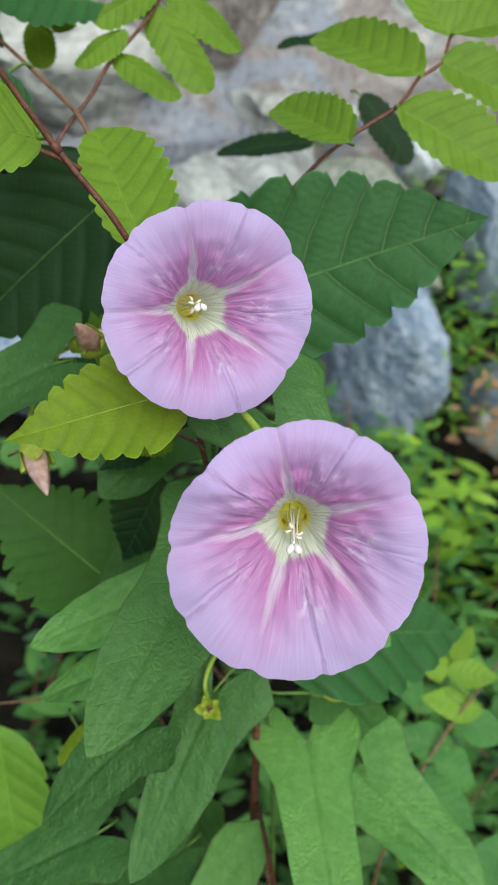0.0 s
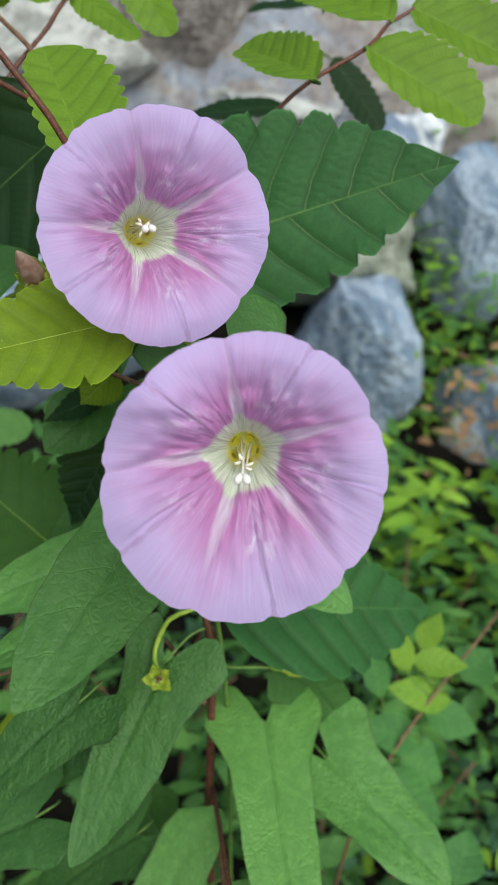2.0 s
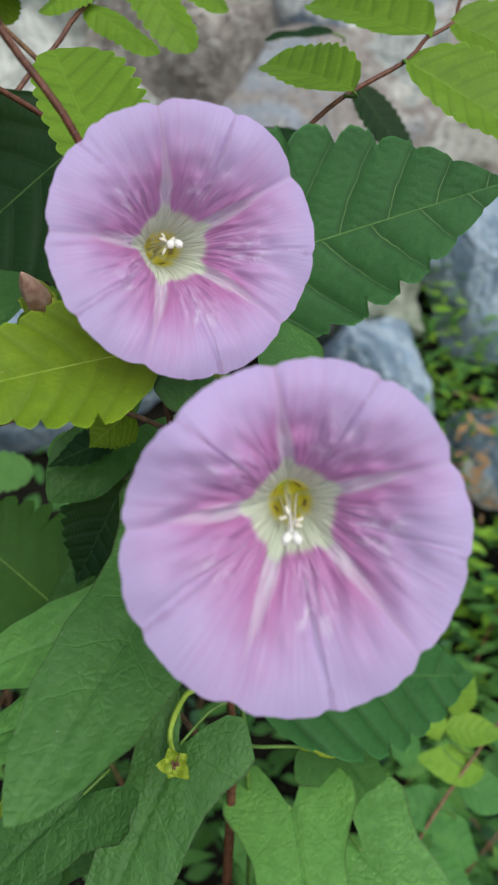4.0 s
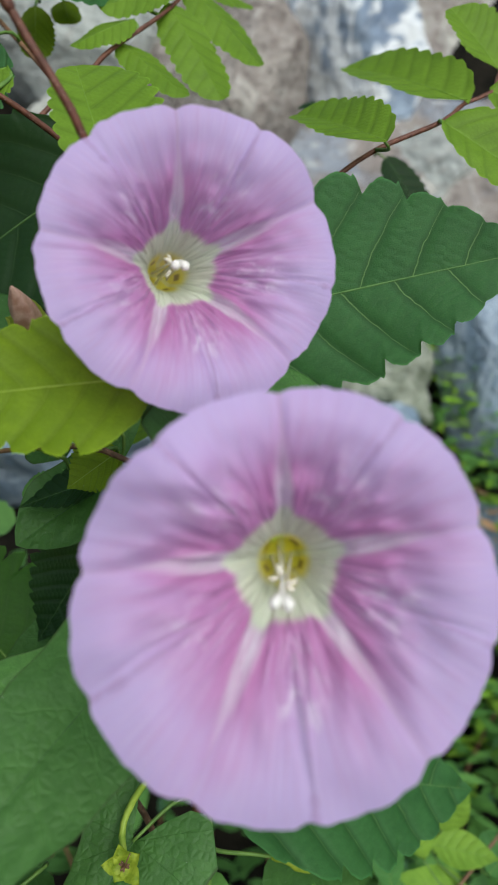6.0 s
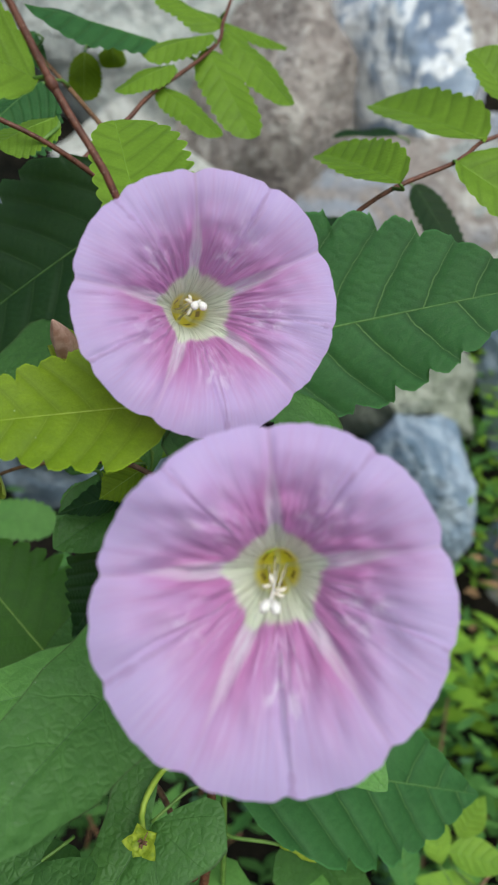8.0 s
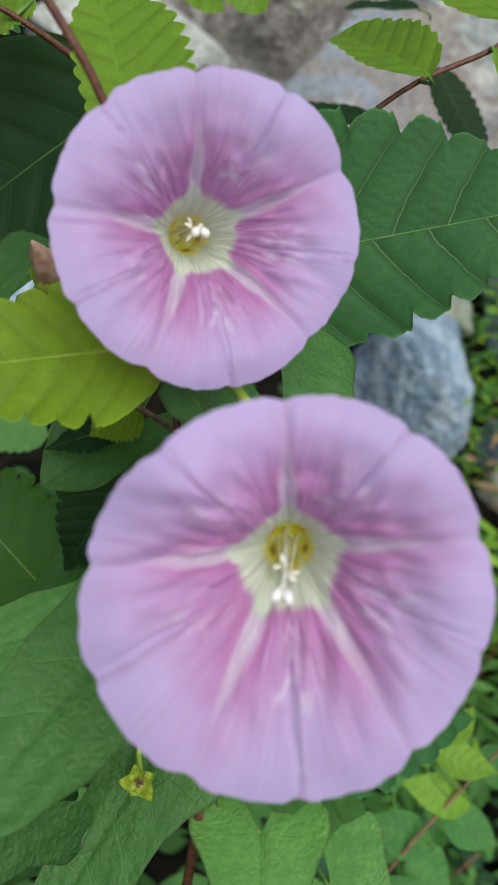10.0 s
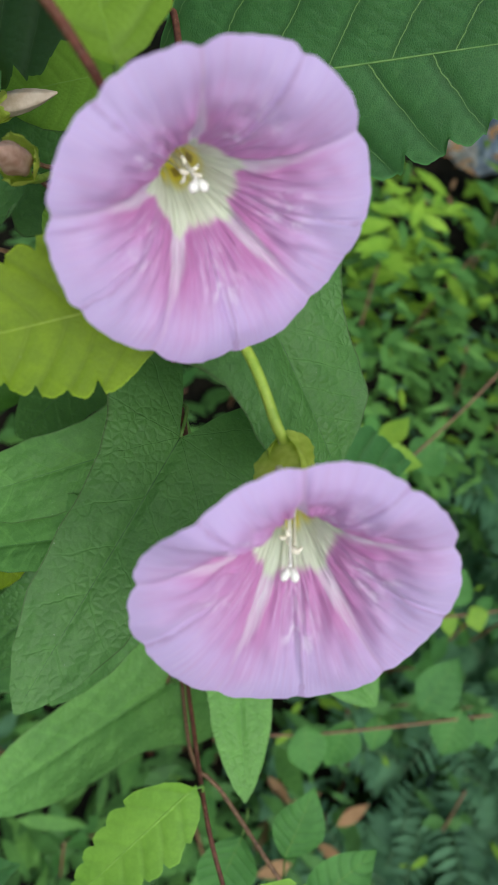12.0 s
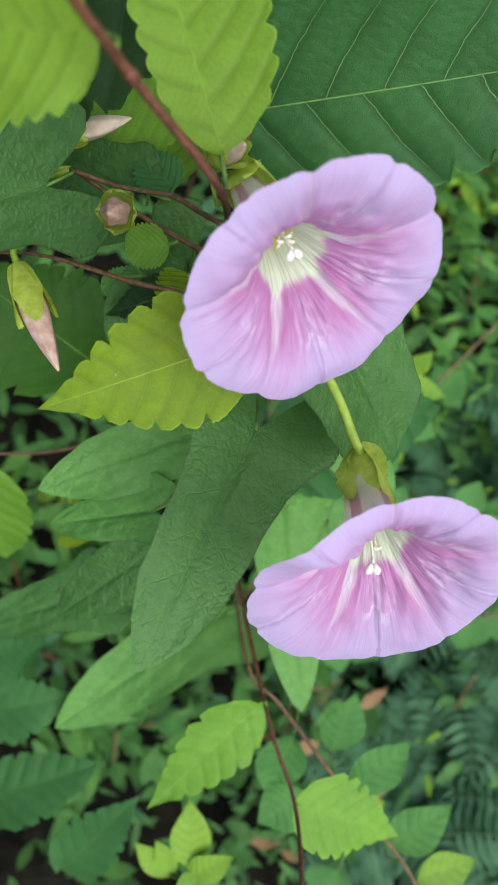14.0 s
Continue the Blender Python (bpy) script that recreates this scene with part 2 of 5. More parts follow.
MATS = {
    "vine": vine_mat("bindweed_green", (0.039, 0.116, 0.027), (0.073, 0.186, 0.041), (0.022, 0.066, 0.016)),
    "vine_light": vine_mat("bindweed_light_green", (0.078, 0.216, 0.046), (0.136, 0.315, 0.068), (0.056, 0.155, 0.036), 380.0, 0.3),
    "vine_deep": vine_mat("bindweed_deep_green", (0.033, 0.098, 0.022), (0.061, 0.158, 0.034), (0.018, 0.058, 0.015)),
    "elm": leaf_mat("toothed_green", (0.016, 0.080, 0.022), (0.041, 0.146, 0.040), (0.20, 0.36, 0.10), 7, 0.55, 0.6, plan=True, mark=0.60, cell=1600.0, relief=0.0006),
    # Dark green, lowered further so the colour holds shade behind the flowers.
    "elm_shaded": leaf_mat("toothed_shaded_green", (0.006, 0.024, 0.008), (0.013, 0.044, 0.013), (0.08, 0.17, 0.05), 7, 0.55, 0.15, plan=True),
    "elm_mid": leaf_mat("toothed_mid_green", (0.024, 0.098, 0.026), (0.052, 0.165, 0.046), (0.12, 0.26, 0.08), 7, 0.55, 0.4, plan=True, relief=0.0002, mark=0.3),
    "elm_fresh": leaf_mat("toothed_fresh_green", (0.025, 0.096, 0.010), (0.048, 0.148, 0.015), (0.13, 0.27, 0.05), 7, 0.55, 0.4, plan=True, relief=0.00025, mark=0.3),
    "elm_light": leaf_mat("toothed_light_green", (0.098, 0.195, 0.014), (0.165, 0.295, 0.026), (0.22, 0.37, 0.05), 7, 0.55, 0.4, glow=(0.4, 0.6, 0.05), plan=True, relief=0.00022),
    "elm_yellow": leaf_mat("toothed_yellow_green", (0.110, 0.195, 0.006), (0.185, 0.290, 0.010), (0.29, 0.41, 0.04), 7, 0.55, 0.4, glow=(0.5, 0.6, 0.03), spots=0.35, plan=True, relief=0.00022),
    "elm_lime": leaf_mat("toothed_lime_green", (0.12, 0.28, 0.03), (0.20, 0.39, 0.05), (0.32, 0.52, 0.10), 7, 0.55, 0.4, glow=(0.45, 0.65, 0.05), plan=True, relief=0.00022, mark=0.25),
    "sprig": leaf_mat("sprig_green", (0.043, 0.155, 0.038), (0.095, 0.270, 0.060), (0.14, 0.30, 0.10), 7, 0.55, 0.4),
    "sprig_light": leaf_mat("sprig_bright_green", (0.13, 0.29, 0.03), (0.24, 0.40, 0.05), (0.34, 0.52, 0.10), 7, 0.55, 0.3, glow=(0.5, 0.65, 0.05)),
    # The near-black end of this range paints shade between the leaves.
    "under": leaf_mat("undergrowth_green", (0.006, 0.030, 0.008), (0.115, 0.30, 0.075), (0.14, 0.28, 0.07), 7, 0.55, 0.3, joined=True),
    "under_bright": leaf_mat("undergrowth_bright_green", (0.13, 0.31, 0.03), (0.30, 0.50, 0.05), (0.30, 0.46, 0.09), 7, 0.55, 0.3, joined=True),
    "under_mid": leaf_mat("undergrowth_mid_green", (0.034, 0.125, 0.032), (0.15, 0.35, 0.07), (0.14, 0.28, 0.07), 7, 0.55, 0.3, joined=True),
    "under_blue": leaf_mat("undergrowth_blue_green", (0.010, 0.052, 0.026), (0.115, 0.270, 0.135), (0.14, 0.26, 0.13), 7, 0.55, 0.3, joined=True),
    "dry": leaf_mat("dry_leaf", (0.30, 0.165, 0.075), (0.58, 0.37, 0.20), (0.45, 0.30, 0.16), 7, 0.55, 0.4, glow=(0.5, 0.25, 0.08), shine=0.6),
}


def bark(name, dark, light, scale=500.0, wart=0.35):
    n = Net(name)
    c = n.coord()
    f = n.noise(c, scale, 5.0)
    col = n.mix(n.step(f, 0.3, 0.7), dark, light)
    warts = n.step(n.voronoi(c, scale * 1.6), 0.1, 0.28, 1.0, 0.0)
    col = n.mix(n.math("MULTIPLY", warts, wart), col, (0.36, 0.24, 0.16))
    return n.finish(col, 0.55, n.bump(n.math("ADD", f, n.math("MULTIPLY", warts, wart * 2.5)), 0.0003, 0.6), 0.4)


MATS["red_bark"] = bark("red_brown_bark", (0.070, 0.024, 0.013), (0.150, 0.056, 0.032))
MATS["brown_bark"] = bark("brown_bark", (0.10, 0.05, 0.025), (0.22, 0.12, 0.06))
MATS["petiole"] = bark("leaf_stalk", (0.07, 0.15, 0.025), (0.13, 0.24, 0.045), 300.0, 0.0)
MATS["green_stalk"] = bark("green_stalk", (0.20, 0.33, 0.03), (0.34, 0.46, 0.06), 300.0, 0.0)


def petal_mat():
    """fold: 0.5 on a white band, 1.0 on the crease midway between two bands; UV: turn and way out from the throat."""
    n = Net("pink_petal")
    _, th, s = n.uv()
    _, fold, _ = n.uv("fold")
    af = n.math("MULTIPLY_ADD", fold, 2.0, -1.0)
    streak = n.noise(n.xyz(n.math("MULTIPLY", th, 150.0), n.math("MULTIPLY", s, 3.0)), 1.0, 3.0)
    veins = n.noise(n.xyz(n.math("MULTIPLY", th, 330.0), n.math("MULTIPLY", s, 3.0), 3.0), 1.0, 3.0, 0.6, 0.2)
    hairs = n.noise(n.xyz(n.math("MULTIPLY", th, 620.0), n.math("MULTIPLY", s, 5.0), 9.0), 1.0, 2.0, 0.6, 0.2)
    blot = n.noise(n.xyz(n.math("MULTIPLY", th, 58.0), n.math("MULTIPLY", s, 11.0), 7.0), 1.0, 3.0, 0.55, 0.7)
    cloud = n.noise(n.xyz(n.math("MULTIPLY", th, 13.0), n.math("MULTIPLY", s, 3.0), 2.0), 1.0, 4.0, 0.6, 0.5)
    deep, rim, pale = (0.578, 0.212, 0.490), (0.602, 0.462, 0.790), (0.80, 0.87, 0.68)
    sj = n.math("ADD", s, n.math("MULTIPLY", n.math("SUBTRACT", streak, 0.5), 0.17))
    sj = n.math("ADD", sj, n.math("MULTIPLY", n.math("SUBTRACT", cloud, 0.5), 0.36))
    sj = n.math("ADD", sj, n.math("MULTIPLY", n.math("SUBTRACT", af, 0.45), 0.16))
    col = n.mix(n.step(sj, 0.42, 1.04), deep, rim)
    col = n.mix(n.math("MULTIPLY", n.step(veins, 0.50, 0.68), n.step(s, 0.45, 0.95, 0.42, 0.26)), col, (0.76, 0.60, 0.85))
    col = n.mix(n.math("MULTIPLY", n.step(veins, 0.32, 0.47, 1.0, 0.0), n.step(s, 0.45, 1.0, 0.20, 0.22)), col, (0.58, 0.22, 0.46))
    col = n.mix(n.step(hairs, 0.50, 0.66, 0.0, 0.18), col, (0.78, 0.66, 0.86))
    # bruised crumples beside the creases, their silvery highlights and dark hollows painted in
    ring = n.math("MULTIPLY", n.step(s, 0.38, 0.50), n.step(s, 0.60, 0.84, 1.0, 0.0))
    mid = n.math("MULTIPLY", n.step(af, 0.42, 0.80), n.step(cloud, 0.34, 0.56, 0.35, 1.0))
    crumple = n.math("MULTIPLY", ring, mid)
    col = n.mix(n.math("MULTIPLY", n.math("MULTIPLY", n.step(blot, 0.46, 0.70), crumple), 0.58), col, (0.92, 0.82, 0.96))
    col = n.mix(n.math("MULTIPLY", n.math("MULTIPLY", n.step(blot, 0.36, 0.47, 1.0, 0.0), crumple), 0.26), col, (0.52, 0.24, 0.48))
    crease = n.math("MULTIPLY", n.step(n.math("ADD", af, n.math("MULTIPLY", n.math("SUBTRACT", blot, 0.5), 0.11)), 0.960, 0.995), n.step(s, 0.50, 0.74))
    # shade in the fold creases, put into the colour
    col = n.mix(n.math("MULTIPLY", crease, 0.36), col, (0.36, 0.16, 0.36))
    # the five bands, pale with a deep pink flank
    width = n.step(s, 0.30, 0.92, 0.30, 0.015)
    edge = n.math("ADD", af, n.math("MULTIPLY", n.math("SUBTRACT", veins, 0.5), 0.18))
    flank = n.math("MULTIPLY", n.step(edge, width, n.math("ADD", width, 0.32), 1.0, 0.0), n.math("MULTIPLY", n.step(s, 0.30, 0.42), n.step(s, 0.50, 0.86, 0.55, 0.0)))
    col = n.mix(flank, col, (0.55, 0.18, 0.44))
    band = n.math("MULTIPLY", n.step(edge, n.math("MULTIPLY", width, 0.55), n.math("MULTIPLY", width, 1.1), 1.0, 0.0), n.step(s, 0.50, 0.90, 0.80, 0.18))
    band = n.math("MULTIPLY", band, n.step(hairs, 0.40, 0.58, 0.50, 1.0))
    col = n.mix(band, col, (0.86, 0.80, 0.89))
    seam = n.math("MULTIPLY", n.step(n.math("ADD", af, n.math("MULTIPLY", n.math("SUBTRACT", streak, 0.5), 0.02)), 0.008, 0.022, 1.0, 0.0), n.step(s, 0.50, 0.80))
    # groove shade down the bands, painted as a thin dark pink line
    col = n.mix(n.math("MULTIPLY", seam, 0.28), col, (0.44, 0.20, 0.42))
    # the pale throat with its dark hair lines, the yellow foot and the nectar pits
    reach = n.math("MULTIPLY", n.step(af, 0.0, 0.45, 1.0, 0.0), 0.09)
    heart = n.step(n.math("ADD", n.math("SUBTRACT", s, reach), n.math("MULTIPLY", n.math("SUBTRACT", streak, 0.5), 0.08)), 0.305, 0.365, 1.0, 0.0)
    col = n.mix(heart, col, pale)
    ink = n.noise(n.xyz(n.math("MULTIPLY", th, 210.0), n.math("MULTIPLY", s, 2.0), 5.0), 1.0, 2.0, 0.5, 0.1)
    hair = n.math("MULTIPLY", n.step(ink, 0.56, 0.62), n.math("MULTIPLY", heart, 0.62))
    col = n.mix(hair, col, (0.30, 0.36, 0.20))
    col = n.mix(n.step(s, 0.08, 0.18, 1.0, 0.0), col, n.mix(n.step(af, 0.10, 0.4), (0.97, 0.96, 0.36), (1.0, 0.92, 0.06)))
    pit = n.math("MULTIPLY", n.math("MULTIPLY", n.step(s, 0.015, 0.03), n.step(s, 0.06, 0.085, 1.0, 0.0)), n.step(af, 0.55, 0.74))
    col = n.mix(pit, col, (0.46, 0.36, 0.008))
    h = n.math("ADD", n.math("MULTIPLY", streak, 0.25), n.math("MULTIPLY", veins, 0.6))
    h = n.math("ADD", h, n.math("MULTIPLY", n.math("MULTIPLY", blot, crumple), 2.4))
    h = n.math("SUBTRACT", h, n.math("MULTIPLY", crease, 0.8))
    return n.finish(col, 0.5, n.bump(h, 0.00026, 0.7), 0.22, 0.43, n.mix(0.45, col, (0.98, 0.72, 0.96)))


def plain(name, dark, light, scale=300.0, rough=0.5, thin=0.0):
    n = Net(name)
    f = n.noise(n.coord(), scale, 4.0)
    col = n.mix(n.step(f, 0.3, 0.7), dark, light)
    return n.finish(col, rough, n.bump(f, 0.0002, 0.4), 0.35, thin)


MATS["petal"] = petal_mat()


def tube_mat():
    n = Net("corolla_tube")
    _, th, s = n.uv()
    _, half, _ = n.uv("fold")
    fine = n.noise(n.xyz(n.math("MULTIPLY", th, 90.0), n.math("MULTIPLY", s, 2.0)), 1.0, 3.0)
    col = n.mix(n.step(n.math("ADD", half, n.math("MULTIPLY", n.math("SUBTRACT", fine, 0.5), 0.4)), 0.58, 0.74), (0.90, 0.88, 0.84), (0.72, 0.46, 0.54))
    col = n.mix(n.step(s, 0.05, 0.30, 1.0, 0.0), col, (0.84, 0.82, 0.50))
    return n.finish(col, 0.5, n.bump(fine, 0.0002, 0.4), 0.25, 0.72)


MATS["tube"] = tube_mat()
MATS["calyx"] = plain("calyx_green", (0.44, 0.58, 0.06), (0.62, 0.74, 0.13), 300.0, 0.5, 0.4)
MATS["spent"] = plain("spent_calyx_green", (0.20, 0.30, 0.02), (0.42, 0.52, 0.05), 500.0, 0.55, 0.3)
MATS["white"] = plain("stigma_white", (0.64, 0.64, 0.57), (0.76, 0.76, 0.70), 900.0)
MATS["cream"] = plain("anther_cream", (0.66, 0.62, 0.48), (0.76, 0.73, 0.62), 900.0)
MATS["bud"] = plain("bud_pink", (0.64, 0.36, 0.28), (0.82, 0.60, 0.50), 350.0, 0.45, 0.2)
MATS["bud_brown"] = plain("bud_brown", (0.40, 0.22, 0.15), (0.60, 0.40, 0.31), 350.0, 0.5, 0.1)
MATS["bud_pale"] = plain("bud_beige", (0.55, 0.42, 0.30), (0.70, 0.58, 0.46), 350.0, 0.5, 0.1)


def rock_mat(name, dark, light, streak, amount, scale=9.0, grit=(0.2, 0.16, 0.13), grit_amount=0.3, patch=0.55):
    n = Net(name)
    c = n.coord()
    warp = n.noise(c, scale * 0.6, 5.0, 0.6, 1.2)
    col = n.mix(n.step(warp, 0.32, 0.68), dark, light)
    vein = n.math("ABSOLUTE", n.math("SUBTRACT", n.noise(c, scale * 0.8, 6.0, 0.6, 1.8), 0.5))
    col = n.mix(n.math("MULTIPLY", n.step(vein, 0.01, 0.07, 1.0, 0.0), amount), col, streak)
    g = n.noise(c, scale * 7, 6.0, 0.7)
    col = n.mix(n.math("MULTIPLY", n.step(g, 0.5, 0.62), grit_amount), col, grit)
    m = n.noise(c, scale * 2.4, 5.0, 0.65, 0.6)
    col = n.mix(n.step(m, 0.52, 0.66, 0.0, patch), col, streak)
    col = n.mix(n.step(m, 0.32, 0.46, 0.5, 0.0), col, tuple(q * 0.6 for q in dark))
    peb = n.voronoi(c, scale * 9)
    h = n.math("ADD", n.math("MULTIPLY", g, 0.7), n.math("MULTIPLY", peb, 0.6))
    return n.finish(col, 0.75, n.bump(n.math("ADD", h, warp), 0.012, 0.8), 0.3)


MATS["rock_blue"] = rock_mat("blue_grey_rock", (0.12, 0.18, 0.24), (0.28, 0.37, 0.46), (0.50, 0.57, 0.63), 0.45, 9.0, (0.13, 0.16, 0.20), 0.3, 0.28)
MATS["rock_brown"] = rock_mat("brown_gritty_rock", (0.20, 0.168, 0.146), (0.36, 0.32, 0.285), (0.54, 0.51, 0.46), 0.3, 12.0, (0.09, 0.072, 0.064), 0.9, 0.8)
MATS["rock_pale"] = rock_mat("pale_rock", (0.25, 0.26, 0.235), (0.44, 0.455, 0.405), (0.62, 0.63, 0.58), 0.5)
MATS["rock_marble"] = rock_mat("blue_white_marble", (0.13, 0.18, 0.26), (0.33, 0.41, 0.50), (0.74, 0.77, 0.78), 1.0, 5.0, (0.16, 0.19, 0.24), 0.30, 0.28)
# Blue-grey stone darkened so that its colour holds the shade behind leaves.
MATS["rock_shaded"] = rock_mat("shaded_rock", (0.05, 0.068, 0.085), (0.12, 0.15, 0.18), (0.25, 0.28, 0.30), 0.5)
MATS["rock_grey"] = rock_mat("grey_rock", (0.18, 0.20, 0.19), (0.38, 0.41, 0.38), (0.55, 0.57, 0.53), 0.4)
MATS["rock_moss"] = rock_mat("greenish_grey_rock", (0.17, 0.20, 0.14), (0.33, 0.36, 0.28), (0.46, 0.47, 0.40), 0.3, 9.0, (0.10, 0.12, 0.07), 0.5)


def face_mat():
    """The rock face behind: patches of brown, pale and blue-grey stone grown together."""
    n = Net("mixed_rock_face")
    c = n.coord()
    big = n.noise(c, 4.2, 5.0, 0.6, 0.8)
    mid = n.noise(c, 17.0, 6.0, 0.7, 1.0)
    grit = n.noise(c, 70.0, 5.0, 0.7)
    col = n.mix(n.step(big, 0.40, 0.50), (0.25, 0.28, 0.32), (0.27, 0.238, 0.212))
    col = n.mix(n.step(big, 0.53, 0.60), col, (0.46, 0.45, 0.40))
    col = n.mix(n.step(mid, 0.52, 0.64, 0.0, 0.42), col, (0.60, 0.60, 0.57))
    col = n.mix(n.step(mid, 0.34, 0.46, 0.55, 0.0), col, (0.10, 0.09, 0.09))
    col = n.mix(n.step(grit, 0.5, 0.62, 0.0, 0.60), col, (0.12, 0.10, 0.09))
    return n.finish(col, 0.8, n.bump(n.math("ADD", n.math("MULTIPLY", grit, 0.5), mid), 0.012, 0.8), 0.25)


MATS["rock_face"] = face_mat()


def soil_mat():
    n = Net("soil")
    c = n.coord()
    f, g = n.noise(c, 14.0, 6.0, 0.65), n.noise(c, 120.0, 5.0, 0.7)
    # Near-black colours stand in for the shade under the plants.
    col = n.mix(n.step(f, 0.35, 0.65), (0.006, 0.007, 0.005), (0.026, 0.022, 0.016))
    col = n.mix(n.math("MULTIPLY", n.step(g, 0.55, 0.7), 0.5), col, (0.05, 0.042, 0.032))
    return n.finish(col, 0.9, n.bump(n.math("ADD", f, g), 0.02, 0.8), 0.06)


MATS["soil"] = soil_mat()


# ---- mesh helpers ----
def mesh_object(name, verts, faces, mat, parent=None, label="", uvs=None, folds=None):
    me = bpy.data.meshes.new(name)
    me.from_pydata([tuple(v) for v in verts], [], faces)
    me.materials.append(MATS[mat])
    me.polygons.foreach_set("use_smooth", [True] * len(me.polygons))
    for layer, data in (("UVMap", uvs), ("fold", folds)):
        if data is not None:
            lay = me.uv_layers.new(name=layer)
            idx = np.empty(len(me.loops), dtype=np.int64)
            me.loops.foreach_get("vertex_index", idx)
            lay.data.foreach_set("uv", np.asarray(data, dtype=np.float32)[idx].ravel())
    me.update()
    ob = new(name, me)
    if parent is not None:
        ob.parent = parent
    if label:
        ob["label"] = label
    return ob


def thing(name, label, category, at=(0, 0, 0), group="", kind=""):
    ob = new(name)
    ob.location = at
    ob.empty_display_size = 0.01
    return tagged(ob, label, category, group, kind)


def grid_faces(nu, nv, loop=False):
    cols = nv if loop else nv + 1
    return [(i * cols + j, i * cols + (j + 1) % cols, (i + 1) * cols + (j + 1) % cols, (i + 1) * cols + j) for i in range(nu) for j in range(nv)]


def smooth_line(points, step=0.006):
    """Catmull-Rom samples along a line of points."""
    p = [np.array(q, float) for q in points]
    p = [2 * p[0] - p[1]] + p + [2 * p[-1] - p[-2]]
    out = []
    for i in range(1, len(p) - 2):
        a, b, c, d = p[i - 1:i + 3]
        k = max(2, int(np.linalg.norm(c - b) / step))
        for j in range(k):
            t = j / k
            out.append(0.5 * (2 * b + (c - a) * t + (2 * a - 5 * b + 4 * c - d) * t * t + (3 * b - a - 3 * c + d) * t ** 3))
    return np.array(out + [p[-2]])


def tube_data(line, radii, sides=8, knots=0.0, seed=0):
    rng = np.random.default_rng(seed)
    line = np.asarray(line, float)
    n = len(line)
    tan = np.gradient(line, axis=0)
    tan /= np.linalg.norm(tan, axis=1, keepdims=True) + 1e-12
    ref = np.array([0.3, 0.9, 0.2])
    verts = []
    for i in range(n):
        x = np.cross(tan[i], ref)
        x /= np.linalg.norm(x) + 1e-12
        y = np.cross(tan[i], x)
        r = np.interp(i / (n - 1), np.linspace(0, 1, len(radii)), radii) * (1 + knots * rng.uniform(-1, 1))
        for k in range(sides):
            a = 2 * math.pi * k / sides
            verts.append(line[i] + r * (x * math.cos(a) + y * math.sin(a)))
    faces = grid_faces(n - 1, sides, True)
    faces.append(tuple(range(sides))[::-1])
    faces.append(tuple((n - 1) * sides + k for k in range(sides)))
    return verts, faces


def tube(name, line, radii, mat, parent=None, label="", sides=8, knots=0.0):
    v, f = tube_data(line, radii, sides, knots)
    return mesh_object(name, v, f, mat, parent, label)


def unit(v):
    v = np.asarray(v, float)
    return v / (np.linalg.norm(v) + 1e-12)


STEMS = []


def stem(name, points, radii, mat, parent, label=""):
    line = smooth_line(points)
    STEMS.append(line)
    ob = tube(name, line, radii, mat, parent, label, 10, 0.06)
    return ob


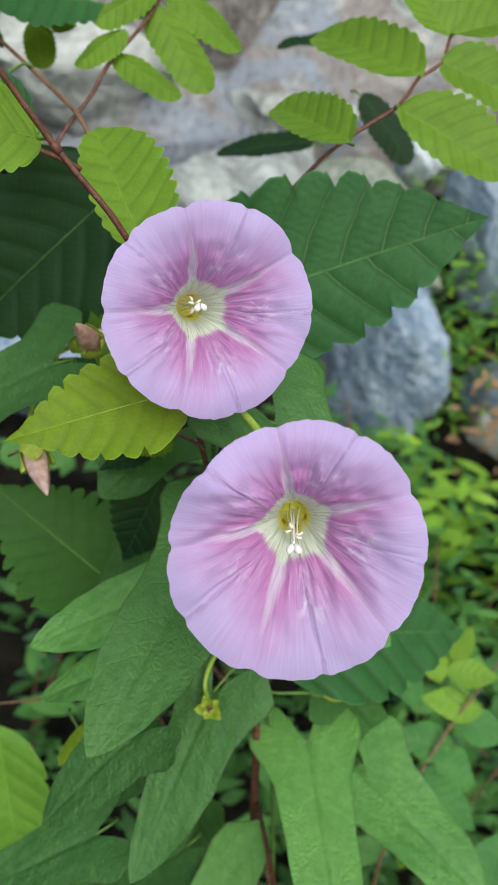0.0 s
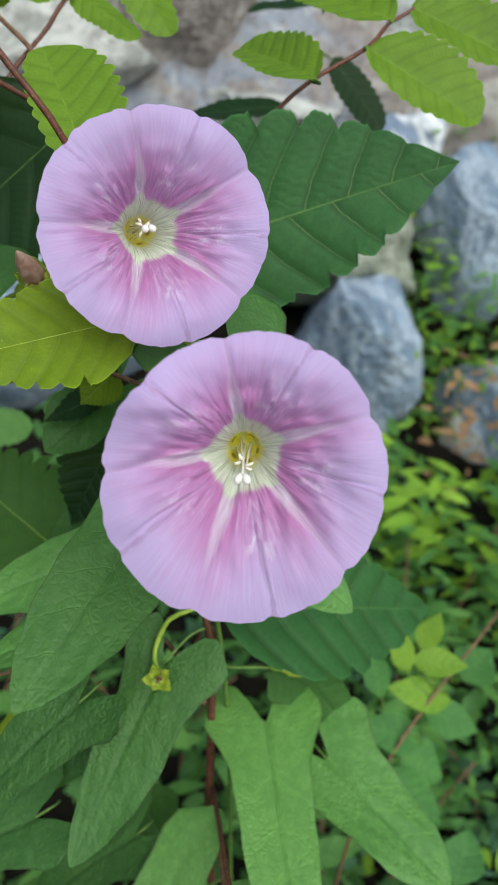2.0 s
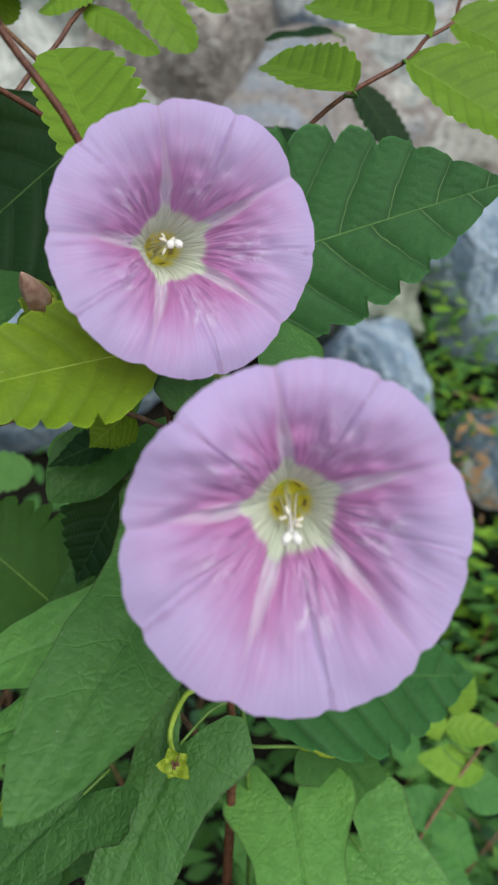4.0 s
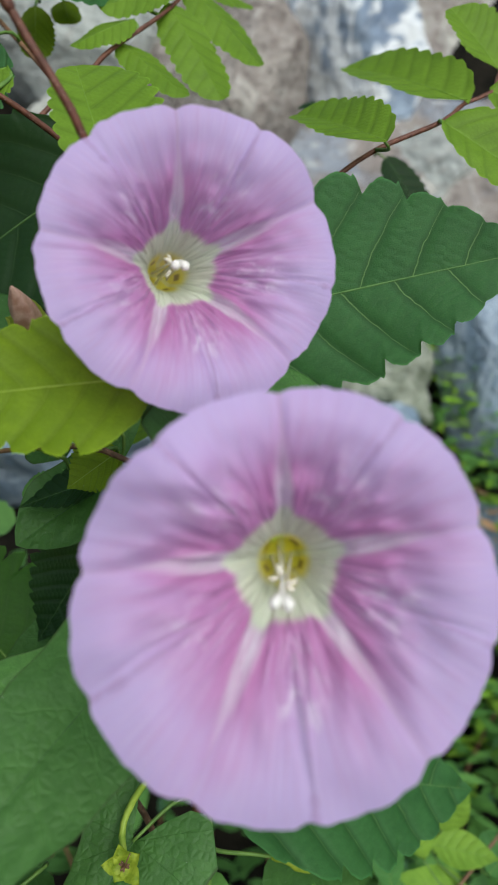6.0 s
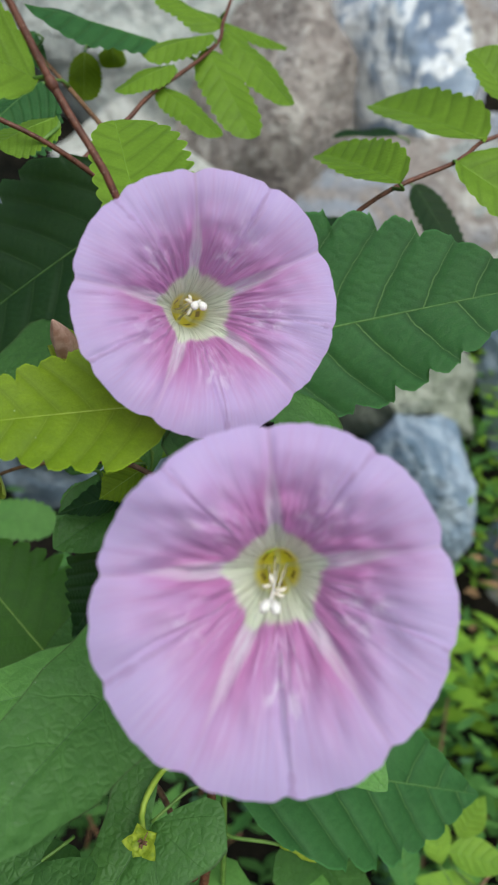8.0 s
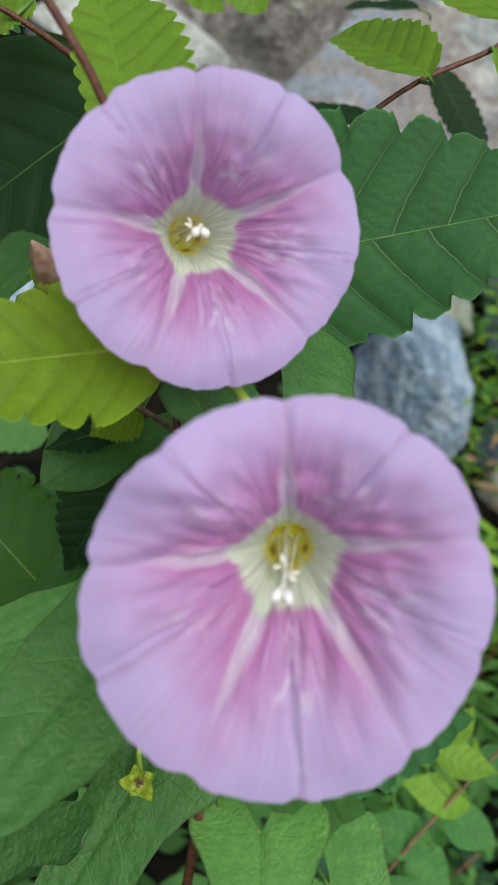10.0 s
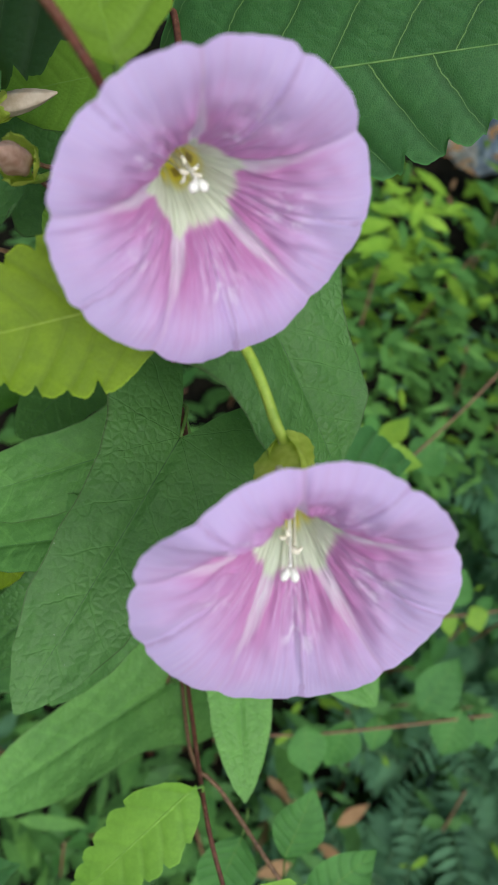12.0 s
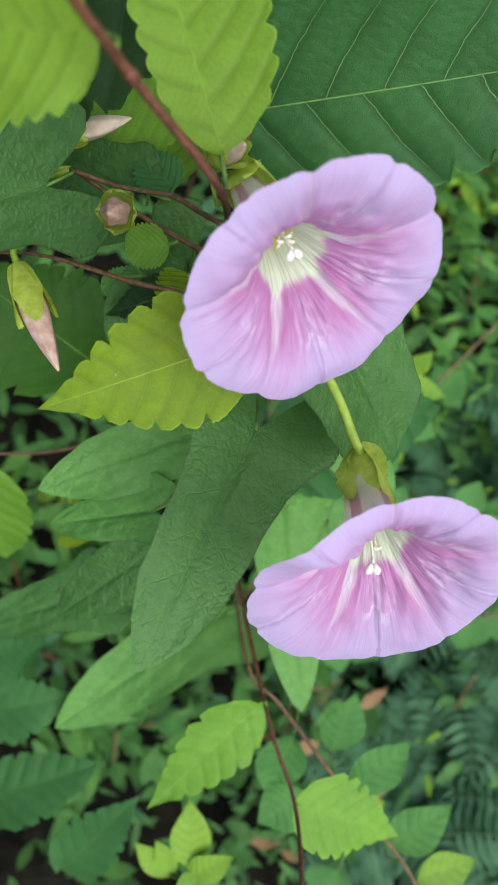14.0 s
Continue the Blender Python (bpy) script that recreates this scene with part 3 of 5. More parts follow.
# ---- leaves ----
def blade_function(kind, base, tip, normal, width, seed, skew=0.0, crease=None):
    """Gives the place of the blade's point at u along (0 base, 1 tip) and v across (-1 to 1)."""
    rng = np.random.default_rng(seed)
    base, tip = np.array(base, float), np.array(tip, float)
    length = np.linalg.norm(tip - base)
    ax = (tip - base) / length
    nor = unit(np.array(normal, float) - ax * np.dot(normal, ax))
    sd = np.cross(ax, nor)
    bend = rng.uniform(0.02, 0.10) * length
    fold = rng.uniform(0.04, 0.16) if crease is None else crease
    twist = rng.uniform(-0.15, 0.15)
    ph = rng.uniform(0, 6.28, 6)
    lop = rng.uniform(-0.06, 0.06) + skew
    veins, slope = 7, 0.55
    relief, size = (0.0011 if length > 0.08 else 0.003 * length), 0.25 if length > 0.08 else 0.33

    def place(u, v):
        av = abs(v)
        half = width / 2
        if kind == "hastate":
            w = half * np.interp(u, (0, 0.04, 0.10, 0.17, 0.25, 0.36, 0.48, 0.68, 0.84, 0.95, 1), (1.02, 1.22, 1.20, 0.98, 0.82, 0.78, 0.76, 0.64, 0.43, 0.20, 0.02))
            back = width * np.interp(av, (0, 0.08, 0.25, 0.50, 0.72, 0.88, 1), (0, 0.05, 0.24, 0.43, 0.47, 0.42, 0.30)) * max(0.0, 1 - u * 2.6)
            edge = 1 + 0.035 * math.sin(9 * u + ph[0]) * av + 0.012 * math.sin(31 * u + ph[1]) * av ** 3
        elif kind == "crenate":
            w = half * np.interp(u, (0, 0.04, 0.12, 0.25, 0.45, 0.62, 0.78, 0.89, 0.96, 1), (0, 0.38, 0.70, 0.93, 1.0, 1.0, 0.90, 0.70, 0.44, 0.10))
            back = 0.03 * length * av * max(0.0, 1 - 3 * u)
            saw = (u * 10 + (0.3 if v > 0 else 0.0)) % 1.0
            edge = 1 + av ** 3 * min(1.0, 0.25 + 2 * u) * 0.21 * (math.sin(math.pi * min(1.0, 0.08 + saw ** 1.25 * 0.84)) ** 0.7 - 0.75)
        elif kind == "serrate":
            shape = np.interp(u, (0, 0.03, 0.09, 0.18, 0.28, 0.40, 0.52, 0.66, 0.78, 0.88, 1), (0, 0.34, 0.66, 0.90, 1.0, 1.0, 0.95, 0.79, 0.57, 0.31, 0) if length > 0.08 else (0, 0.34, 0.66, 0.90, 1.0, 0.98, 0.88, 0.68, 0.43, 0.20, 0))
            w = half * shape * (1.04 - 0.12 * u)
            back = 0.05 * length * av * max(0.0, 1 - 3 * u)
            q = w / length
            tooth = veins * (u - slope * q - 0.9 * q * q) + 0.5 + (0.35 if v > 0 else 0.0) + 0.10 * math.sin(7 * u + ph[3] + v)
            saw, fine = tooth % 1.0, (tooth * 3 + 0.2) % 1.0
            lobe = size * (math.sin(math.pi * (0.06 + 0.80 * saw ** 1.15)) ** 0.7 - 0.72) + 0.075 * max(0.0, 1 - abs(saw - 0.92) / 0.08)
            edge = 1 + av ** 4 * min(1.0, max(0.12, u * 4 - 0.3)) * (lobe + 0.018 * (fine ** 0.7 - 0.6)) * (1 + 0.25 * math.sin(13 * u + ph[4]) + 0.2 * math.sin(29 * u + ph[5] + 2 * v))
        else:
            w = half * max(0.0, math.sin(math.pi * min(1.0, u ** 0.82))) ** 1.05
            back, edge = 0.0, 1.0
        x = u * length - back
        y = w * v * edge * (1 + lop * (1 if v > 0 else -1))
        z = fold * abs(y) - bend * (u * u - 0.2) + twist * y * u
        calm = 1 - u ** 6
        z += calm * (0.035 * width * math.sin(5 * u + ph[1] + 1.6 * v) * av + 0.022 * width * math.sin(11 * u + ph[2]) * v * av)
        if kind in ("serrate", "crenate"):
            off = 0.35 if v > 0 else 0.0
            q = abs(y) / length
            rise = abs(math.cos(math.pi * (veins * (x / length - slope * q - 0.9 * q * q) + off))) ** 0.8
            z += relief * (rise - 0.6) * min(1.0, av * 3) * (1 - 0.45 * av ** 3) * (1 - 0.6 * u)
        elif kind == "hastate":
            vein = abs(math.cos(math.pi * (5.5 * (x - 0.85 * abs(y)) / length + 0.35))) ** 0.8
            z += calm * 0.007 * width * (vein - 0.6) * min(1.0, av * 3) * (1 - av ** 3)
            z += calm * 0.006 * width * math.sin(15 * u + 5 * v + ph[4]) * math.sin(9 * v + ph[5])
            z -= 0.03 * width * max(0.0, 1 - av * 9) * (1 - u)
        return base + ax * x + sd * y + nor * z

    return place, ax, length


LEAF_COUNT = [0]


def blade_data(place, nu, nv):
    verts, uvs = [], []
    for i in range(nu + 1):
        for j in range(nv + 1):
            v = 2 * j / nv - 1
            verts.append(place(i / nu, v))
            uvs.append((i / nu, j / nv))
    return verts, grid_faces(nu, nv), uvs


def blade_plan(verts, base, ax, nor, length):
    """Each point's place in the blade's own plane, counted from the stalk."""
    sd = np.cross(ax, nor)
    rel = (np.array(verts) - np.array(base, float)) / length
    return np.stack([rel @ ax, rel @ unit(sd)], 1)


def leaf(plant, kind, base, tip, normal, width, mat, label="", stalk=True, skew=0.0, crease=None):
    LEAF_COUNT[0] += 1
    place, ax, length = blade_function(kind, base, tip, normal, width, LEAF_COUNT[0], skew, crease)
    nu = {"serrate": 150 if length > 0.05 else 100, "crenate": 110, "hastate": 72}.get(kind, 40)
    nv = {"hastate": 44, "oval": 10}.get(kind, 34 if length > 0.05 else 24)
    v, f, uv = blade_data(place, nu, nv)
    ob = mesh_object("leaf", v, f, mat, plant, label, uv, blade_plan(v, base, ax, unit(np.array(normal, float) - ax * np.dot(normal, ax)), length))
    line = [place(u, 0.0) for u in np.linspace(0.0, 0.97, 26)]
    r = 0.00018 if kind == "hastate" else 0.00017 if length < 0.06 else 0.00034
    tube("midrib", line, [r, r * 0.7, r * 0.25], "rib_" + mat if "rib_" + mat in MATS else "rib", ob, "", 6)
    if stalk:
        b = np.array(base, float)
        best = min((line2[np.argmin(np.linalg.norm(line2 - b, axis=1))] for line2 in STEMS), key=lambda q: np.linalg.norm(q - b))
        d = np.linalg.norm(best - b)
        if d > 0.026:
            best = b - ax * 0.008 + np.array([0, 0.006, -0.004])
            d = 0.010
        if d > 0.0015:
            mid = (b + best) / 2 - ax * min(0.004, d * 0.3)
            tube("petiole", smooth_line([b, mid, best], 0.003), [0.0005, 0.0007], "petiole", ob, "", 6)
    return ob


MATS["rib"] = plain("leaf_rib", (0.12, 0.235, 0.03), (0.20, 0.33, 0.055), 400.0)
MATS["rib_elm"] = plain("green_leaf_rib", (0.065, 0.16, 0.032), (0.115, 0.235, 0.055), 400.0)
MATS["rib_elm_light"] = plain("light_leaf_rib", (0.13, 0.25, 0.02), (0.18, 0.31, 0.03), 400.0)
MATS["rib_elm_shaded"] = plain("dark_leaf_rib", (0.045, 0.11, 0.022), (0.085, 0.17, 0.038), 400.0)
MATS["rib_elm_yellow"] = plain("yellow_leaf_rib", (0.22, 0.32, 0.025), (0.31, 0.42, 0.05), 400.0)
MATS["rib_vine"] = plain("bindweed_leaf_rib", (0.028, 0.085, 0.02), (0.06, 0.15, 0.035), 400.0)
MATS["rib_vine_light"] = plain("light_bindweed_leaf_rib", (0.06, 0.16, 0.035), (0.10, 0.24, 0.055), 400.0)
MATS["rib_vine_deep"] = plain("deep_bindweed_leaf_rib", (0.03, 0.085, 0.02), (0.06, 0.15, 0.04), 400.0)
MATS["rib_elm_mid"] = plain("mid_green_leaf_rib", (0.05, 0.13, 0.02), (0.085, 0.19, 0.03), 400.0)
MATS["rib_elm_lime"] = plain("lime_leaf_rib", (0.16, 0.32, 0.04), (0.22, 0.40, 0.06), 400.0)


# ---- ground, bank and rocks ----
def ease(t):
    t = min(1.0, max(0.0, t))
    return t * t * (3 - 2 * t)


def ground_z(x, y):
    z = 0.42 * ease((y - 0.25) / 0.75) + 1.9 * ease((y - 1.0) / 1.6)
    return z + 0.03 * noise.noise((x * 3, y * 3, 0.3)) + 0.012 * noise.noise((x * 11, y * 11, 2.0))


def build_ground():
    fine = np.linspace(-2.2, 2.8, 90)
    xs = np.concatenate([[-60, -20, -8, -4], fine, [4, 8, 20, 60]])
    ys = np.concatenate([[-60, -20, -8, -4], fine + 0.3, [5, 9, 20, 60]])
    v = [(x, y, ground_z(x, y)) for y in ys for x in xs]
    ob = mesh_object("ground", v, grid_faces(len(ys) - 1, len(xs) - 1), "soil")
    tagged(ob, "soil darkened for plant shade, rising into a bank behind the plants", "ground", kind="structure")


build_ground()


def rock(at, size, mat, seed, label, turn=0.0, rough=0.22, block=0.0, tilt=0.0):
    bm = bmesh.new()
    bmesh.ops.create_icosphere(bm, subdivisions=5, radius=1.0)
    rng = random.Random(seed)
    off = Vector((rng.uniform(-9, 9), rng.uniform(-9, 9), rng.uniform(-9, 9)))
    cuts = [(Vector((rng.uniform(-1, 1), rng.uniform(-1, 0.4), rng.uniform(-1, 1))).normalized(), rng.uniform(0.52, 0.82) + 0.22 * block) for _ in range(15)]
    for v in bm.verts:
        p = v.co.copy()
        p *= 1 + block * (1 / (p.x ** 4 + p.y ** 4 + p.z ** 4) ** 0.25 - 1)
        for nrm, d in cuts:
            over = p.dot(nrm) - d
            if over > 0:
                p -= nrm * over * 0.96
        p *= 1 + rough * noise.noise(p * 1.3 + off) + 0.06 * noise.noise(p * 4 + off) + 0.03 * noise.noise(p * 11 + off) + 0.012 * noise.noise(p * 27 + off)
        v.co = Vector((p.x * size[0], p.y * size[1], p.z * size[2]))
    me = bpy.data.meshes.new("rock")
    bm.to_mesh(me)
    bm.free()
    me.materials.append(MATS[mat])
    me.polygons.foreach_set("use_smooth", [True] * len(me.polygons))
    ob = new("rock", me)
    ob.location, ob.rotation_euler = at, (0, tilt, turn)
    return tagged(ob, label, "rock", "rocks in the bank")


rock((0.204, 1.12, 0.555), (0.084, 0.13, 0.150), "rock_blue", 1, "blue-grey rock streaked with white in the bank", 0.25, 0.10, 0.9, -0.12)
rock((0.170, 1.225, 0.722), (0.180, 0.15, 0.112), "rock_moss", 2, "rounded grey rock with a greenish film in the bank", 0.1, 0.15, 0.6)
rock((0.125, 1.70, 1.24), (0.150, 0.20, 0.28), "rock_marble", 3, "large blue-grey marbled rock with white veins", 0.4, 0.14, 0.7, -0.15)
rock((-0.10, 1.58, 1.06), (0.21, 0.20, 0.33), "rock_brown", 4, "large brown gritty rock in the bank", 0.0)
rock((-0.33, 1.46, 0.98), (0.23, 0.18, 0.15), "rock_pale", 5, "pale lichen-grey rock in the bank", 0.2)
rock((-0.38, 1.68, 1.24), (0.34, 0.20, 0.27), "rock_grey", 6, "grey rock with dark cracks in the bank", 0.1, 0.15, 0.5)
rock((0.30, 1.52, 0.98), (0.16, 0.16, 0.16), "rock_grey", 7, "grey rock with rusty patches in the bank", 0.7)
rock((0.44, 1.28, 0.72), (0.10, 0.12, 0.15), "rock_blue", 8, "blue-grey rock at the foot of the bank", 0.9)
rock((0.430, 1.10, 0.44), (0.085, 0.09, 0.12), "rock_blue", 9, "small blue-grey rock among dry leaves", 0.2, 0.15, 0.5)
rock((-0.30, 1.12, 0.60), (0.24, 0.16, 0.18), "rock_blue", 10, "blue-grey rock behind the leaves", 0.3)
rock((-0.03, 1.24, 0.76), (0.22, 0.16, 0.17), "rock_grey", 11, "grey rock half hidden behind the leaves", 0.6)
rock((-0.62, 1.30, 0.78), (0.24, 0.2, 0.2), "rock_shaded", 12, "blue-grey rock half hidden behind the leaves", 0.1)
rock((0.42, 1.95, 1.42), (0.12, 0.15, 0.2), "rock_shaded", 13, "dark narrow rock at the top of the bank", 0.4)
rock((0.10, 1.9, 1.62), (0.3, 0.2, 0.2), "rock_grey", 14, "grey rock at the top of the bank", 0.2)
rock((-0.25, 1.95, 1.66), (0.3, 0.2, 0.2), "rock_pale", 15, "pale rock at the top of the bank", 0.9)
rock((0.70, 1.7, 1.15), (0.22, 0.2, 0.2), "rock_grey", 16, "mossy grey rock in the bank", 0.3)
rock((0.62, 0.62, 0.10), (0.10, 0.12, 0.09), "rock_blue", 17, "low blue-grey rock under the plants", 0.3)
rock((0.50, 0.25, 0.02), (0.12, 0.10, 0.07), "rock_blue", 18, "low blue-grey rock under the plants", 0.8)

rock((0.07, 1.40, 0.90), (0.13, 0.09, 0.05), "rock_pale", 19, "whitish ledge of rock above the leaves", 0.1)
rock((0.32, 1.42, 0.84), (0.10, 0.09, 0.08), "rock_marble", 20, "blue and white marbled stone in the bank", 0.5)
rock((0.43, 1.62, 1.08), (0.10, 0.1, 0.12), "rock_brown", 21, "brown stone with rusty stains in the bank", 0.9)

rock((0.395, 1.06, 0.43), (0.05, 0.05, 0.06), "rock_pale", 32, "small pale rock beside dry leaves", 0.2)
rock((0.15, 1.53, 0.80), (0.95, 0.19, 0.38), "rock_face", 33, "low ledge of brown and blue-grey stone", 0.05, 0.12)
rock((0.05, 2.05, 1.05), (1.1, 0.48, 1.0), "rock_face", 31, "rock face of brown, pale and blue-grey stone", 0.1, 0.12)

# ---- plants: stems first ----
vine = thing("bindweed_vine", "green bindweed vine with arrow-shaped leaves climbing the shrub", "vine", (0.02, 0.3, 0.1))
shrub = thing("toothed_leaf_shrub", "shrub with red-brown stems and toothed green leaves", "shrub", (0.03, 0.3, 0.1))
sprig_a = thing("bright_sprig", "small sprig with bright yellow-green oval leaves", "plant", (0.03, 0.03, 0.5))
sprig_b = thing("leafy_sprig", "brown twig with mid-green oval leaves", "plant", (0.06, 0.1, 0.6))
sprig_c = thing("bright_sprig", "slanting sprig with pale green oval leaves", "plant", (0.15, 0.35, 0.6))
sprig_d = thing("leafy_sprig", "thin stem with paired mid-green oval leaves", "plant")
sprig_e = thing("leafy_sprig", "long brown stem with drooping green leaves", "plant")
for _ob in (vine, shrub, sprig_a, sprig_b, sprig_c):
    _ob.location = (0, 0, 0)
stem("main_stem", [(-0.0667, 0.1919, 1.0095), (-0.0486, 0.2002, 0.9776), (-0.0333, 0.2043, 0.9544), (-0.0245, 0.2299, 0.9148), (-0.0165, 0.2180, 0.8864), (-0.0125, 0.2220, 0.862), (-0.0052, 0.2110, 0.835), (-0.0015, 0.2150, 0.8110), (0.0035, 0.2260, 0.7650), (0.0032, 0.2304, 0.7280), (0.0036, 0.2353, 0.6106), (0.02, 0.28, 0.45), (0.03, 0.3, 0.0)], [0.0008, 0.00095, 0.0021, 0.0020, 0.0026, 0.003, 0.004], "red_bark", shrub, "red-brown woody stem")
for at in ((-0.0500, 0.1996, 0.9800), (-0.0309, 0.2100, 0.9470), (-0.0245, 0.2299, 0.9148), (0.0034, 0.2230, 0.7000)):
    near = min(range(len(STEMS[0])), key=lambda k: np.linalg.norm(STEMS[0][k] - at))
    way = unit(STEMS[0][min(near + 1, len(STEMS[0]) - 1)] - STEMS[0][max(0, near - 1)])
    tube("node", [STEMS[0][near] + way * q for q in (-0.0016, -0.0009, 0.0, 0.0009, 0.0016)], [0.0008, 0.00118, 0.00132, 0.00118, 0.0008], "red_bark", shrub, "swollen stem node", 12, 0.05)
stem("twig", [(0.0041, 0.225, 0.691), (0.0175, 0.1357, 0.7088), (0.027, 0.1, 0.7115), (0.0241, 0.0681, 0.7316), (0.0292, 0.0263, 0.7177)], [0.0011, 0.0009, 0.0008], "red_bark", shrub)
stem("twig", [(0.0041, 0.225, 0.685), (0.0145, 0.1608, 0.6794), (0.0281, 0.1471, 0.6751), (0.0637, 0.1086, 0.6513), (0.1071, 0.0665, 0.6158), (0.1244, 0.0342, 0.5918)], [0.0009, 0.0010, 0.0008], "brown_bark", sprig_b)
stem("twig", [(-0.125, 0.2540, 0.7235), (-0.096, 0.2520, 0.7295), (-0.077, 0.2510, 0.7380), (-0.051, 0.2500, 0.7560), (-0.020, 0.2400, 0.7660), (0.0008, 0.2120, 0.7560)], [0.0006, 0.0008, 0.0012], "brown_bark", shrub)
stem("twig", [(-0.0245, 0.2299, 0.910), (-0.012, 0.292, 0.915), (0.008, 0.302, 0.941), (0.022, 0.300, 0.957), (0.036, 0.302, 0.969), (0.057, 0.3104, 0.9805), (0.0677, 0.3294, 0.9895), (0.077, 0.3321, 0.9945), (0.0826, 0.347, 1.0041), (0.0925, 0.362, 1.0134)], [0.0009, 0.0009, 0.0008, 0.0006], "red_bark", shrub)
stem("twig", [(-0.0245, 0.2299, 0.9148), (-0.020, 0.275, 0.924), (-0.036, 0.305, 0.936), (-0.0772, 0.3119, 0.9577), (-0.0623, 0.3316, 0.985), (-0.0569, 0.34, 0.9944), (-0.0427, 0.356, 1.0101), (-0.0366, 0.3703, 1.0215), (-0.0372, 0.3777, 1.0285), (-0.0359, 0.4061, 1.0517)], [0.0009, 0.0009, 0.0007], "red_bark", shrub)
stem("twig", [(-0.0948, 0.2699, 0.9762), (-0.0766, 0.2759, 0.9699), (-0.0602, 0.2871, 0.9601), (-0.0375, 0.2937, 0.9449)], [0.0008, 0.001], "red_bark", shrub)
stem("twig", [(-0.1058, 0.347, 1.0061), (-0.0927, 0.3392, 0.9961), (-0.0788, 0.331, 0.9851), (-0.0648, 0.3172, 0.9729), (-0.0570, 0.3090, 0.9480)], [0.0008, 0.001], "brown_bark", shrub)
stem("vine_stem", [(-0.0675, 0.2678, 0.892), (-0.0521, 0.2646, 0.8897), (-0.0383, 0.2576, 0.8955), (-0.0315, 0.2484, 0.9001), (-0.0261, 0.2341, 0.911)], [0.0007, 0.0008], "brown_bark", vine)
stem("twig", [(-0.0663, 0.2712, 0.8882), (-0.0452, 0.2575, 0.8852), (-0.0274, 0.2421, 0.8899), (-0.0194, 0.2339, 0.8951)], [0.0007, 0.0009], "brown_bark", shrub)
stem("twig", [(-0.0146, 0.2096, 0.8864), (-0.019, 0.2252, 0.8808), (-0.0321, 0.2322, 0.8829), (-0.0477, 0.2372, 0.8806), (-0.075, 0.255, 0.868), (-0.10, 0.27, 0.85)], [0.0009, 0.0005], "brown_bark", shrub)
stem("vine_stem", [(-0.012, 0.214, 0.905), (-0.012, 0.226, 0.87), (-0.011, 0.225, 0.85), (0.003, 0.222, 0.80), (0.009, 0.234, 0.74), (0.012, 0.245, 0.66), (0.02, 0.29, 0.3), (0.03, 0.3, 0.0)], [0.0009, 0.0011, 0.0013], "petiole", vine)
stem("sprig_stem", [(0.2325, 0.4283, 0.6998), (0.1925, 0.3883, 0.6598), (0.1051, 0.3129, 0.5929), (0.08, 0.30, 0.45), (0.07, 0.3, 0.02)], [0.0008, 0.0012, 0.0016], "brown_bark", sprig_c)
stem("sprig_stem", [(0.0, 0.03, 0.62), (0.0, 0.055, 0.60), (0.0, 0.09, 0.5), (0.02, 0.2, 0.0)], [0.0008, 0.0012], "green_stalk", sprig_a)

stem("sprig_stem", [(0.10, 0.33, 0.44), (0.16, 0.31, 0.469), (0.284, 0.323, 0.473), (0.36, 0.36, 0.44), (0.42, 0.42, 0.1)], [0.0010, 0.0012, 0.0018], "brown_bark", sprig_d)
stem("sprig_stem", [(0.03, 0.24, 0.46), (0.093, 0.216, 0.48), (0.281, 0.242, 0.466), (0.40, 0.27, 0.40), (0.5, 0.32, 0.03)], [0.0010, 0.0012, 0.0018], "brown_bark", sprig_e)

# ---- plants: leaves ----
leaf(vine, "hastate", (-0.0093, 0.2034, 0.8561), (-0.0425, 0.1339, 0.8367), (-0.05, -0.66, 0.72), 0.0415, "vine", "broad arrow-shaped leaf with a wrinkled surface", skew=-0.06, crease=0.05)
leaf(vine, "hastate", (0.0256, 0.229, 0.727), (0.0352, 0.1374, 0.7019), (0, -0.35, 0.94), 0.04, "vine_light")
leaf(vine, "hastate", (-0.014, 0.208, 0.78), (-0.0436, 0.1636, 0.7306), (-0.2, -0.8, 0.5), 0.033, "vine", skew=-0.15)
leaf(vine, "hastate", (0.0536, 0.2263, 0.7077), (0.098, 0.18, 0.692), (0, -0.35, 0.94), 0.046, "vine_light")
leaf(vine, "hastate", (0.0085, 0.2158, 0.8921), (0.0343, 0.193, 0.861), (0.45, -0.5, 0.72), 0.05, "vine")
leaf(vine, "hastate", (-0.0221, 0.2186, 0.826), (-0.0784, 0.1988, 0.8133), (-0.2, -0.6, 0.75), 0.032, "vine_light")
leaf(vine, "hastate", (0.0020, 0.1900, 0.6770), (-0.0830, 0.1380, 0.6330), (-0.10, -0.35, 0.93), 0.048, "vine_light")
leaf(vine, "hastate", (-0.039, 0.1935, 0.8106), (-0.0761, 0.1939, 0.793), (0, -0.35, 0.94), 0.022, "vine_light")
leaf(vine, "hastate", (-0.0399, 0.1856, 0.7838), (-0.0748, 0.1682, 0.7578), (0, -0.35, 0.94), 0.03, "vine_deep")
leaf(vine, "hastate", (-0.0729, 0.2562, 0.8965), (-0.1175, 0.2509, 0.8766), (-0.1, -0.6, 0.8), 0.037, "vine_deep")
leaf(vine, "hastate", (-0.0606, 0.1872, 0.7245), (-0.1166, 0.1767, 0.6983), (0, -0.35, 0.94), 0.032, "vine")
leaf(vine, "hastate", (-0.031, 0.2522, 0.8695), (-0.056, 0.2359, 0.8514), (-0.05, -0.66, 0.72), 0.034, "vine_deep")
leaf(vine, "hastate", (-0.0387, 0.2043, 0.7478), (-0.0741, 0.2025, 0.7196), (-0.05, -0.66, 0.72), 0.026, "vine_deep")
